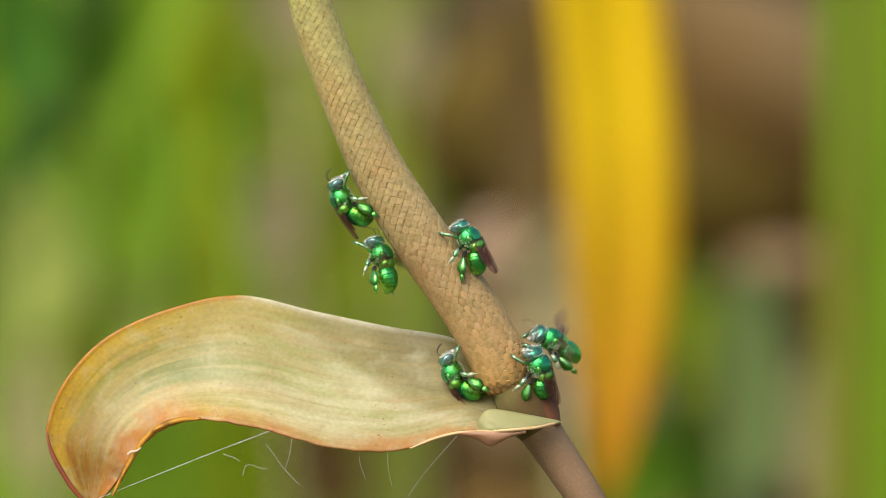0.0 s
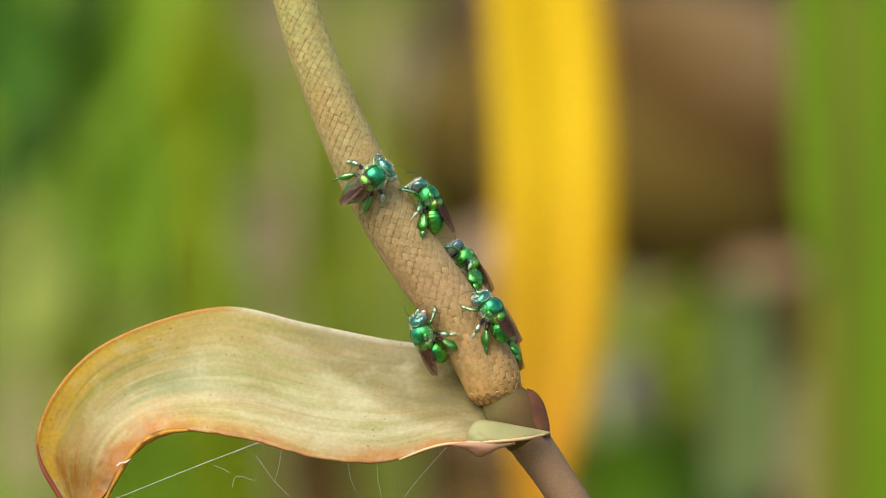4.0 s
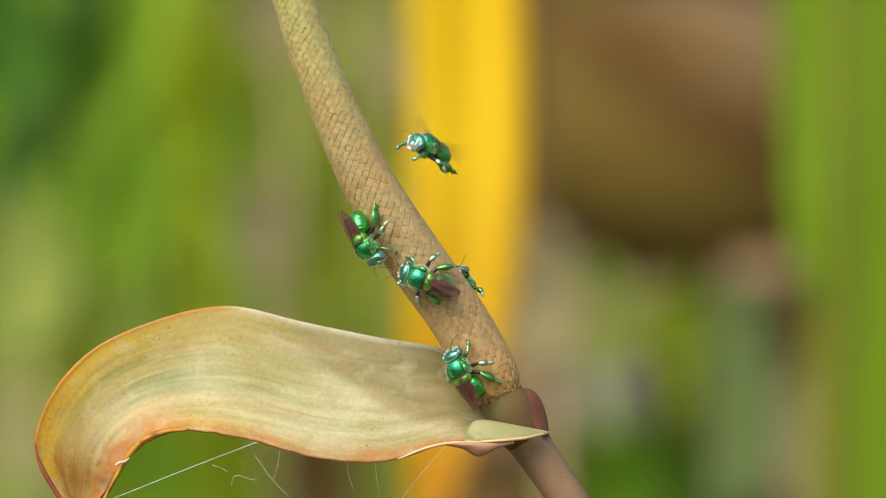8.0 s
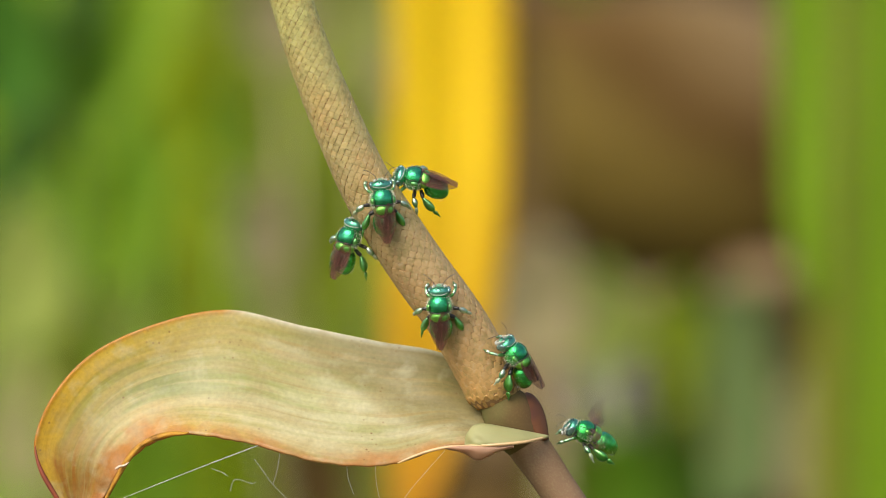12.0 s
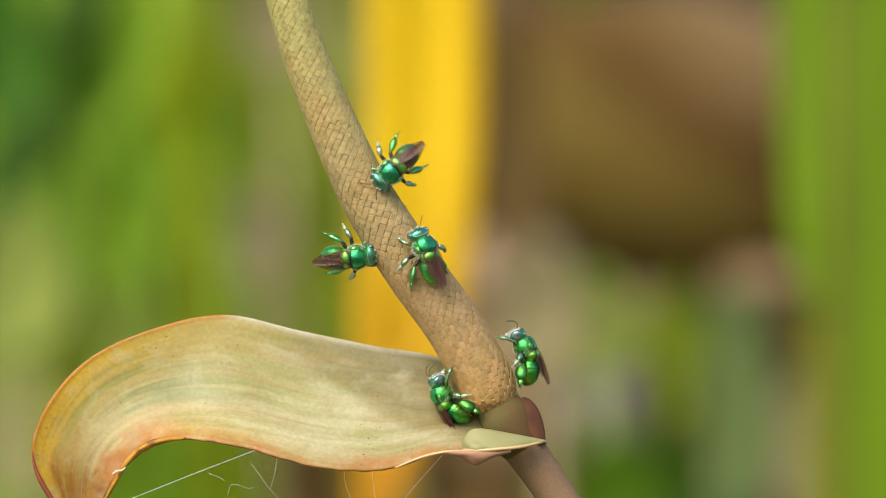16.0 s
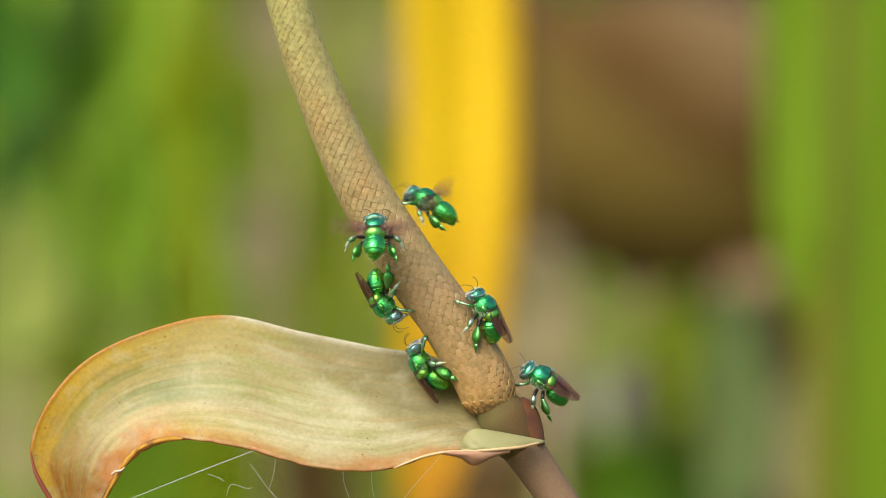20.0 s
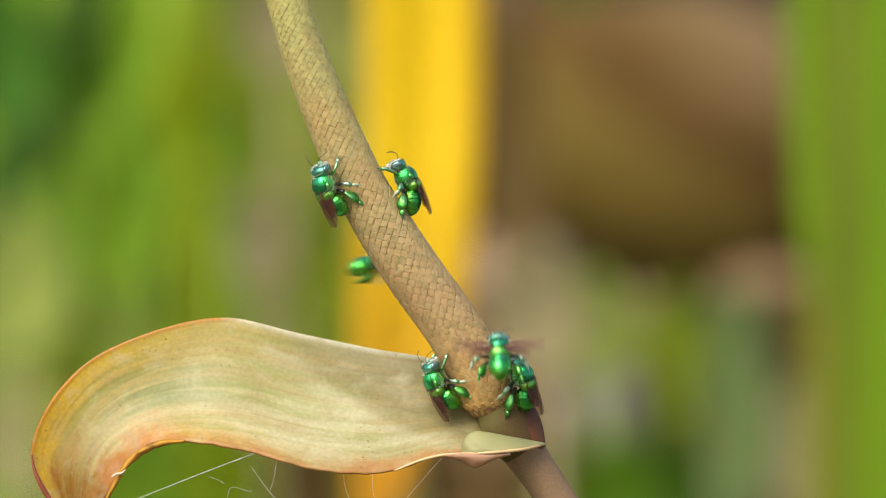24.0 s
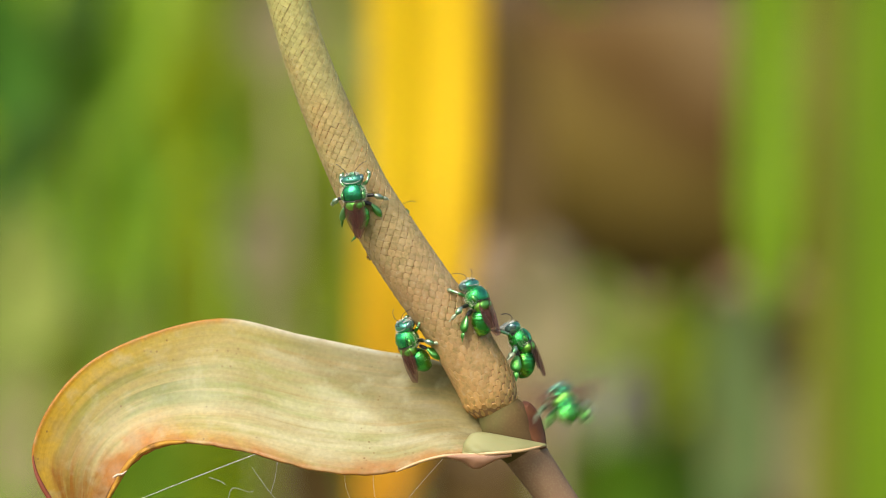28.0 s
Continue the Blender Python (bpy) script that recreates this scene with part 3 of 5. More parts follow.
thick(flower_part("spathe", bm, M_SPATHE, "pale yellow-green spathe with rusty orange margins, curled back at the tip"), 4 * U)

# the inner margin near the tip is rolled over, dried orange and scorched
bm = bmesh.new()
upper = [(330, 781, 60), (300, 780, 60), (270, 786, 60), (243, 801, 58), (222, 822, 54), (205, 850, 48), (190, 880, 42), (172, 918, 32)]
lower = [(322, 785, 62), (300, 787, 66), (273, 794, 66), (250, 805, 64), (228, 828, 60), (211, 855, 52), (194, 884, 45), (175, 920, 33)]
grid(bm, rails(upper, lower, lambda s: -7, 8, 6, 0.4))
thick(flower_part("rolled_margin", bm, M_SCORCH, "rolled orange margin of the spathe with scorched patches"), 2 * U)
bm = bmesh.new()
upper = [(199, 845, 62), (207, 839, 63), (215, 838, 63), (224, 833, 62)]
lower = [(200, 847, 63), (208, 843, 64), (217, 841, 64), (225, 834, 62)]
grid(bm, rails(upper, lower, lambda s: -2, 4, 4, 0.3))
thick(flower_part("torn_flake", bm, M_FLAKE, "pale torn flake of dry skin"), 1 * U)
bm = bmesh.new()
outer = spline([(58, 800, 18, 0.8), (59, 814, 20, 1.6), (63, 834, 21, 3.0), (72, 856, 23, 4.2), (86, 880, 23, 4.4), (104, 908, 21, 4.0), (126, 932, 19, 2.5)], 6)
tube(bm, [spot(u, v, d) for u, v, d, q in outer], [q * U for u, v, d, q in outer], 10)
flower_part("tip_rim", bm, M_TIPRIM, "dark red curled rim at the tip of the spathe")

bm = bmesh.new()
upper = [(819, 802, 66), (824, 781, 69), (845, 766, 67), (905, 775, 60), (966, 787, 42)]
lower = [(820, 805, 72), (846, 804, 88), (880, 802, 94), (922, 798, 84), (966, 789, 44)]
grid(bm, rails(upper, lower, lambda s: -5, 8, 12, 0.5), uv=True)
thick(flower_part("front_lobe", bm, M_LOBE, "pale green folded lobe of the spathe"), 3 * U)

bm = bmesh.new()
upper = [(782, 806, 66), (822, 806, 84), (868, 805, 90), (890, 805, 88), (905, 804, 84)]
lower = [(782, 808, 64), (818, 816, 72), (842, 829, 76), (876, 814, 78), (905, 806, 82)]
grid(bm, rails(upper, lower, lambda s: -8, 8, 8, 0.3))
thick(flower_part("under_lobe", bm, M_PINK, "pinkish underside of the folded lobe"), 4 * U)

bm = bmesh.new()
rim = spline([(700, 835, 84, 1.6), (745, 817, 76, 2.4), (787, 807, 74, 2.6), (830, 805, 84, 2.8), (880, 802, 95, 2.8), (922, 798, 85, 2.8), (950, 792, 60, 2.4), (967, 788, 42, 1.6)], 6)
tube(bm, [spot(u, v, d) for u, v, d, q in rim], [q * U for u, v, d, q in rim], 10)
flower_part("lobe_rim", bm, M_RIM, "cream-orange rolled rim of the lobe")

bm = bmesh.new()
upper = [(926, 710, -10), (940, 716, 0), (954, 735, 4), (963, 765, 8), (966, 793, 14)]
lower = [(922, 718, 16), (927, 736, 26), (932, 757, 33), (941, 778, 33), (957, 795, 30)]
grid(bm, rails(upper, lower, lambda s: -6, 8, 10, 0.15))
thick(flower_part("back_lobe", bm, M_RUST, "rust-brown lobe of the spathe behind the stalk"), 3 * U)


# ---- the bees ----
BEE = U * 1.06


def vec(x, y, z):
    return Vector((x * BEE, y * BEE, z * BEE))


def hairs(bm, count, seat, length, width, seed):
    rnd = random.Random(seed)
    for _ in range(count):
        p, d = seat(rnd)
        side = d.orthogonal().normalized()
        side.rotate(Matrix.Rotation(rnd.uniform(0, 6.28), 3, d))
        tip = p + d * length * rnd.uniform(0.6, 1.2) + Vector((rnd.uniform(-1, 1), rnd.uniform(-1, 1), rnd.uniform(-1, 1))) * length * 0.25
        a, b2, c2 = bm.verts.new(p - side * width), bm.verts.new(p + side * width), bm.verts.new(tip)
        bm.faces.new((a, b2, c2))


def limb(bm, a, b2, r0, r1, swell=0.0, sides=8, peak=1.0):
    path, radii = [], []
    for i in range(9):
        t = i / 8
        path.append(a.lerp(b2, t))
        radii.append((r0 * (1 - t) + r1 * t + swell * math.sin(math.pi * min(1, t ** peak * 1.03)) ** 1.1) * BEE)
    tube(bm, path, radii, sides)


def boot(bm, a, b2, radii, flat):
    """A shin that widens towards its end and is pressed flat from side to side."""
    d = (b2 - a).normalized()
    wide = Vector((0, 0.25, 1))
    wide = (wide - d * wide.dot(d)).normalized()
    thin = d.cross(wide)
    rows = []
    for i, r in enumerate(radii):
        p = a.lerp(b2, i / (len(radii) - 1)) - wide * (0.25 * r * BEE)
        rows.append([p + (wide * math.cos(q) + thin * flat * math.sin(q)) * r * BEE for q in (2 * math.pi * h / 16 for h in range(16))])
    vs = grid(bm, rows, close=True)
    bm.faces.new(list(reversed(vs[0])))
    bm.faces.new(vs[-1])


def wing_mesh(length, width, side):
    """Root at the origin, reaching back; slightly cupped."""
    bm = bmesh.new()
    rows = []
    for i in range(13):
        t = i / 12
        half = width * (0.06 + 0.94 * math.sin(math.pi * (0.08 + 0.85 * t ** 0.9)) ** 0.7) * 0.5
        mid = side * width * 0.12 * math.sin(t * 2.2)
        rows.append([vec(mid + half * (j - 2) / 2, -length * t, 1.2 * math.sin(j * 1.4 + t * 3)) for j in range(5)])
    grid(bm, rows)
    return bm


def veins_mesh(length, width, side):
    bm = bmesh.new()
    for k in (-0.88, -0.2, 0.45):
        path = []
        for i in range(7):
            t = i / 6 * (0.93 if k < 0 else 0.7)
            half = width * (0.06 + 0.94 * math.sin(math.pi * (0.08 + 0.85 * t ** 0.9)) ** 0.7) * 0.5
            path.append(vec(side * width * 0.12 * math.sin(t * 2.2) + half * k, -length * t, 1.8))
        tube(bm, path, [0.17 * BEE] * 7, 5)
    return bm


def build_bee():
    bee = empty("orchid_bee")
    tagged(bee, "metallic green orchid bee with brown smoky wings", "bee", "bees at the flower")
    bm = bmesh.new()
    ball(bm, vec(0, 3, 0), vec(20.5, 20.5, 19.5), u=28, v=18)
    thorax = part("thorax", bm, M_GREEN, bee)
    bm = bmesh.new()
    ball(bm, vec(0, -14, 4), vec(17.2, 11.5, 13.5), u=22, v=14)
    part("scutellum", bm, M_LIMEPLATE, thorax, "bright yellow-green hind plate")
    bm = bmesh.new()
    tube(bm, spline_v([(-18.2, -4, 3), (-16.5, -5.2, 9.5), (-10, -7.2, 15.6), (0, -8.3, 17.6), (10, -7.2, 15.6), (16.5, -5.2, 9.5), (18.2, -4, 3)], 5), [0.85 * BEE] * 31, 6)
    part("seam", bm, M_DARK, thorax, "dark seam before the hind plate")
    for s in (-1, 1):
        bm = bmesh.new()
        tube(bm, spline_v([(11.5 * s, 18, 10.0), (14.4 * s, 11, 12.0), (15.2 * s, 3, 13.8), (14.2 * s, -4, 13.2)], 5), [0.55 * BEE] * 16, 6)
        part("seam", bm, M_DARK, thorax, "dark seam along the back plate")
        bm = bmesh.new()
        ball(bm, vec(17.2 * s, 1, 8), vec(4.2, 6.5, 4.2), u=12, v=8)
        part("tegula", bm, M_LEG, thorax)
    bm = bmesh.new()

    def belly(rnd):
        a, t = rnd.uniform(-0.85, 0.85), rnd.uniform(-1, 1)
        d = Vector((math.sin(a), t * 0.7, -math.cos(a))).normalized()
        return Vector((d.x * 19.5, d.y * 21.5 + 1, d.z * 18.3)) * BEE, d
    hairs(bm, 380, belly, 4.6 * BEE, 0.17 * BEE, 3)

    def collar(rnd):
        a = rnd.uniform(0, 6.28)
        d = Vector((math.cos(a), 0.6, math.sin(a))).normalized()
        return Vector((math.cos(a) * 13, 17, math.sin(a) * 12)) * BEE, d

    def flank(rnd):
        a, t = rnd.uniform(0.95, 1.9) * rnd.choice((-1, 1)), rnd.uniform(-1, 1)
        d = Vector((math.sin(a), t * 0.8, math.cos(a))).normalized()
        return Vector((d.x * 19.8, d.y * 19 + 3, d.z * 19.5)) * BEE, d
    hairs(bm, 900, flank, 4.2 * BEE, 0.15 * BEE, 13)
    hairs(bm, 160, collar, 4.6 * BEE, 0.2 * BEE, 5)
    part("hair", bm, M_HAIR, thorax, "pale buff hair")

    bm = bmesh.new()
    ball(bm, vec(0, 26, -2), vec(18.5, 10.5, 14.5), u=26, v=16)
    head = part("head", bm, M_TEAL, bee)
    for s in (-1, 1):
        bm = bmesh.new()
        ball(bm, vec(14.2 * s, 28, -4.5), vec(4.6, 7.2, 10.5), Euler((0, radians(14 * s), radians(-14 * s))).to_quaternion(), u=18, v=14)
        part("eye", bm, M_EYE, head, "dark glossy compound eye")
        bm = bmesh.new()
        tube(bm, spline_v([(5 * s, 35, 2), (8 * s, 41, 6), (12 * s, 46, 6), (19 * s, 52, 1), (26 * s, 55, -7)], 4), [0.5 * BEE] * 17, 6)
        part("antenna", bm, M_DARK, head, "dark bent antenna")
        bm = bmesh.new()
        tube(bm, spline_v([(9.5 * s, 34.4, 6), (10.2 * s, 35.6, -1), (9.4 * s, 36, -8), (6.5 * s, 35.5, -15)], 4), [1.3 * BEE] * 13, 8)
        part("face_stripe", bm, M_FACE, head, "pale ivory stripe beside the eye")
    bm = bmesh.new()
    tube(bm, spline_v([(-14.5, 25, 7.5), (-8, 22.5, 11.3), (0, 21.8, 12.3), (8, 22.5, 11.3), (14.5, 25, 7.5)], 5), [0.5 * BEE] * 21, 6)
    part("ridge", bm, M_FACE, head, "pale ridge behind the eyes")
    for x, y in ((-3.2, 30.5), (3.2, 30.5), (0, 33.0)):
        bm = bmesh.new()
        ball(bm, vec(x, y, 11.2 - (y - 30.5) * 0.7), vec(1.3, 1.3, 1.3), u=8, v=6)
        part("ocellus", bm, M_DARK, head, "small dark simple eye")
    bm = bmesh.new()
    ball(bm, vec(0, 35, -9), vec(7.6, 4.4, 7.5), u=14, v=10)
    part("face_plate", bm, M_TEAL, head, "blue-green shining face plate")
    bm = bmesh.new()
    ball(bm, vec(0, 34.6, -17), vec(6.5, 4, 4.6), u=14, v=10)
    part("lip", bm, M_FACE, head, "pale ivory upper lip")
    bm = bmesh.new()
    ball(bm, vec(0, 27.5, -8.5), vec(15.2, 10.2, 10.5), u=22, v=14)
    part("cheek", bm, M_FACE, head, "silvery pale face and underside of the head")
    bm = bmesh.new()
    ball(bm, vec(0, 13.5, -2), vec(16, 10, 14.5), u=18, v=12)
    part("collar_plate", bm, M_DARK, thorax, "dark narrow neck ring")
    bm = bmesh.new()

    def crown(rnd):
        a, t = rnd.uniform(0, 6.28), rnd.uniform(0.2, 1)
        d = Vector((math.cos(a) * t, 0.8, math.sin(a) * t)).normalized()
        return Vector((d.x * 15, 29 + d.y * 9, -3 + d.z * 13)) * BEE, d
    hairs(bm, 150, crown, 4 * BEE, 0.22 * BEE, 9)
    part("face_hair", bm, M_HAIR, head, "pale buff hair")

    # abdomen: overlapping plates, bent down behind the waist
    bend = spline_v([(0, -17, -4), (0, -26, -8), (0, -36, -13), (0, -46, -21), (0, -52, -32)], 8)
    size = [0.42, 0.74, 0.92, 1.0, 1.0, 0.97, 0.88, 0.72, 0.46, 0.12]
    bm = bmesh.new()
    rad = [15.5 * np.interp(i / 32, np.linspace(0, 1, 10), size) * BEE for i in range(33)]
    tube(bm, bend, rad, 16)
    abdomen = part("abdomen", bm, M_UNDER, bee, "brown downy underside with green plates")
    for k in range(6):
        bm = bmesh.new()
        rows = []
        i0 = 2 + 5 * k
        for i in range(7):
            j = min(32, i0 + i)
            c2 = bend[j]
            d = (bend[min(32, j + 1)] - bend[max(0, j - 1)]).normalized()
            x = Vector((1, 0, 0))
            z = x.cross(d) * -1
            if z.z < 0:
                z = -z
            r = rad[j] * (1.07 + 0.035 * (i / 6)) + 0.5 * BEE
            rows.append([c2 + (x * math.cos(a) * 1.06 + z * math.sin(a)) * r for a in (radians(-50 + 280 * q / 20) for q in range(21))])
        grid(bm, rows)
        thick(part("tergite", bm, M_BELLY, abdomen), 0.8 * BEE)

    bm = bmesh.new()

    def flanks(rnd):
        i, side = rnd.randint(3, 30), rnd.choice((-1, 1))
        a = radians(rnd.uniform(-40, 25))
        d = Vector((side * math.cos(a), -0.35, math.sin(a))).normalized()
        return bend[i] + Vector((side * math.cos(a) * 1.06, 0, math.sin(a))) * rad[i] * 1.08, d
    hairs(bm, 180, flanks, 3.6 * BEE, 0.15 * BEE, 21)
    part("abdomen_hair", bm, M_HAIR, abdomen, "pale buff hair")
    for s in (-1, 1):
        for kind, length, width, root in (("forewing", 66, 24, (10, -6, 15 + 0.8 * s)), ("hindwing", 47, 18, (8, -9, 13 + 0.8 * s))):
            w = part(kind, wing_mesh(length, width, s), M_WING, bee, "smoky brown translucent wing")
            part("vein", veins_mesh(length, width, s), M_VEIN, w)
            w.matrix_basis = Matrix.Translation(vec(root[0] * s, root[1], root[2])) @ folded(s, kind)

    legs = (("foreleg", (9, 13, -12), (22, 21, -12), (25, 32, -22), (19, 40, -34), 2.3, 0.8),
            ("midleg", (12, -2, -14), (31, -3, -12), (43, -10, -20), (49, -15, -36), 2.7, 2.6),
            ("hindleg", (10, -12, -14), (23, -18, -17), (34, -41, -31), (37, -53, -40), 2.9, 0.0))
    for s in (-1, 1):
        for kind, a, k, e, f, r, fat in legs:
            a, k, e, f = (vec(p[0] * s, p[1], p[2]) for p in (a, k, e, f))
            bm = bmesh.new()
            limb(bm, a, k, r * 0.9, r, 0.9)
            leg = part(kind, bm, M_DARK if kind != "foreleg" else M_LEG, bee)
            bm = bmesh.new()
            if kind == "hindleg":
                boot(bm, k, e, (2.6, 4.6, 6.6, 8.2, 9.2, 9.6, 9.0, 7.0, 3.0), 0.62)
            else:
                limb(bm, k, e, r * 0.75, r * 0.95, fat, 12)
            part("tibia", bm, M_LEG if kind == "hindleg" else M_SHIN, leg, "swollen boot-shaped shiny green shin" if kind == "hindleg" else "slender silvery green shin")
            bm = bmesh.new()
            if kind == "hindleg":
                boot(bm, e, e.lerp(f, 0.72), (2.2, 3.6, 4.4, 4.6, 4.4, 4.0, 3.4, 2.6, 1.4), 0.5)
                limb(bm, e.lerp(f, 0.7), f, 1.3, 0.7)
            else:
                limb(bm, e, e.lerp(f, 0.62), 1.9, 2.4, 1.3)
                limb(bm, e.lerp(f, 0.6), f, 1.3, 0.8)
            part("foot", bm, {"foreleg": M_SHIN, "midleg": M_FOOT, "hindleg": M_LEG}[kind], leg, "pale hairy foot" if kind == "midleg" else "")
    return bee


def spline_v(points, n):
    return [Vector(p) * BEE for p in spline(points, n)]


def folded(s, kind):
    return pose(0, 0, 0, 8 + (0 if kind == "forewing" else 3), 24 * s, (-9 if kind == "forewing" else -6) * s)


def spread(s, kind, beat):
    """Opened to the side and lifted by beat degrees."""
    return pose(0, 0, 0, 0, -beat * s, 0) @ pose(0, 0, 0, 0, 0, (82 if kind == "forewing" else 66) * s)


first = build_bee()
bees = [first] + [copy_thing(first, Matrix()) for _ in range(5)]

# ---- the garden behind ----
def blade(name, u, y, width, lean, mat, label, top=1.55, bow=0.0, group="garden leaves"):
    """A folded strap leaf that rises from the soil; u: where it crosses eye level, width in the same units."""
    k = U * (1 + y / (REACH * U))
    x = (u - 784) * k
    w = width * k * 0.5
    base = Vector((x - lean * H, y, -0.02))
    bm = bmesh.new()
    rows, n = [], 26
    for i in range(n + 1):
        t = i / n
        z = t * (top + 0.02)
        half = w * min(1, 0.35 + 1.6 * t) * (1 - max(0, t - 0.72) ** 1.4 * 4.5)
        cx = lean * z + bow * math.sin(math.pi * z / top)
        cy = -0.05 * t * t + 0.004 * math.sin(9 * t)
        rows.append([Vector((cx + half * q, cy + abs(q) * half * -0.28 + 0.003 * noise.noise((q, t * 6, u)), z)) for q in (-1, -0.6, -0.12, 0, 0.12, 0.6, 1)])
    grid(bm, rows)
    ob = part(name, bm, mat, None)
    thick(ob, 0.0012)
    bm = bmesh.new()
    line = [q[3] + Vector((0, -0.0012, 0)) for q in rows]
    tube(bm, line, [0.0024 - 0.0019 * i / n for i in range(n + 1)], 8)
    part("midrib", bm, mat, ob)
    ob.matrix_basis = Matrix.Translation(base)
    return tagged(ob, label, "leaf", group)


def broad_leaf(name, u, v, y, w, h, mat, label, tip=10):
    """An upright oval leaf on a stalk from the soil."""
    k = U * (1 + y / (REACH * U))
    c = far(u, v, y)
    root = empty(name, Matrix.Translation((c.x, y, 0)))
    tagged(root, label, "leaf", "broad leaves")
    bm = bmesh.new()
    rows = []
    for i in range(17):
        t = i / 16
        half = 0.5 * w * k * math.sin(math.pi * (0.03 + 0.95 * t ** 0.85)) ** 0.75
        z = c.z + (t - 0.5) * h * k
        rows.append([Vector((half * q + 0.002 * math.sin(t * 7), -0.25 * half * q * q - 0.03 * t * t, z)) for q in (-1, -0.7, -0.35, 0, 0.35, 0.7, 1)])
    grid(bm, rows)
    thick(part("leaf_blade", bm, mat, root), 0.0015)
    bm = bmesh.new()
    path = [Vector((0.02 * math.sin(t * 3), 0.01 * t, -0.02 + t * (c.z + 0.02 - 0.5 * h * k))) for t in (i / 8 for i in range(9))]
    tube(bm, path, [0.004] * 9, 8)
    part("leaf_stalk", bm, mat, root)
    return root


def boulder(name, u, v, y, rx, rz, mat, label, seed, deep=0.8):
    k = U * (1 + y / (REACH * U))
    c = far(u, v, y)
    bm = bmesh.new()
    bmesh.ops.create_icosphere(bm, subdivisions=4, radius=1)
    for p in bm.verts:
        d = p.co.normalized()
        r = 1 + 0.14 * noise.noise(d * 1.3 + Vector((seed, 0, 0))) + 0.05 * noise.noise(d * 4 + Vector((0, seed, 0)))
        p.co = Vector((d.x * rx * k * r, d.y * rx * k * r * deep, d.z * rz * k * r))
    ob = part(name, bm, mat)
    ob.matrix_basis = Matrix.Translation(c)
    return tagged(ob, label, "stone", "stones")


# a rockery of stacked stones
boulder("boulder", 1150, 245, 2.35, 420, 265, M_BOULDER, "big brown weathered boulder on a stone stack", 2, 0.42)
boulder("rock", 1150, 740, 2.45, 330, 250, M_TRUNK, "brown rock under the big boulder", 5)
boulder("rock", 1180, 1330, 2.45, 430, 370, M_SLATE, "grey rock at the foot of the stack", 8)
boulder("rock", 1200, 2200, 2.45, 620, 560, M_SLATE, "grey rock half sunk in the soil", 11)
boulder("stone", 905, 490, 2.03, 115, 85, M_STONE, "pinkish-brown rough stone beside the boulder", 14)
boulder("stone", 925, 715, 2.0, 130, 165, M_TAN, "tan-brown rough stone beside the boulder", 17)
boulder("stone", 935, 1240, 2.05, 200, 390, M_TRUNK, "brown rough stone in the stack", 20)
boulder("stone", 950, 2280, 2.05, 330, 720, M_SLATE, "grey rough stone half sunk in the soil", 22)
boulder("stone", 1100, 600, 2.0, 190, 85, M_TAN, "tan-brown rough stone on a grey one", 26)
boulder("stone", 1085, 735, 1.95, 90, 85, M_SLATE, "grey rounded stone on a taller one", 25)
boulder("stone", 1075, 1870, 1.98, 300, 1090, M_TRUNK, "tall brown stone standing in the soil", 28)
boulder("stone", 1360, 515, 2.3, 100, 45, M_TAN, "tan-brown stone wedged beside the boulder", 47)
boulder("stone", 1330, -70, 3.0, 330, 130, M_STONE, "pinkish stone high on the bank", 31)
boulder("stone", 830, 90, 3.1, 190, 330, M_TAN, "tan-brown stone high on the bank", 34)
boulder("stone", 830, 900, 3.1, 230, 520, M_TRUNK, "brown stone on the bank", 36)
boulder("stone", 850, 2100, 3.1, 400, 800, M_SLATE, "grey stone half sunk in the bank", 38)
boulder("stone", 1340, 700, 3.1, 380, 680, M_TRUNK, "brown stone on the bank", 41)
boulder("stone", 1340, 2000, 3.1, 500, 900, M_SLATE, "grey stone half sunk in the bank", 44)

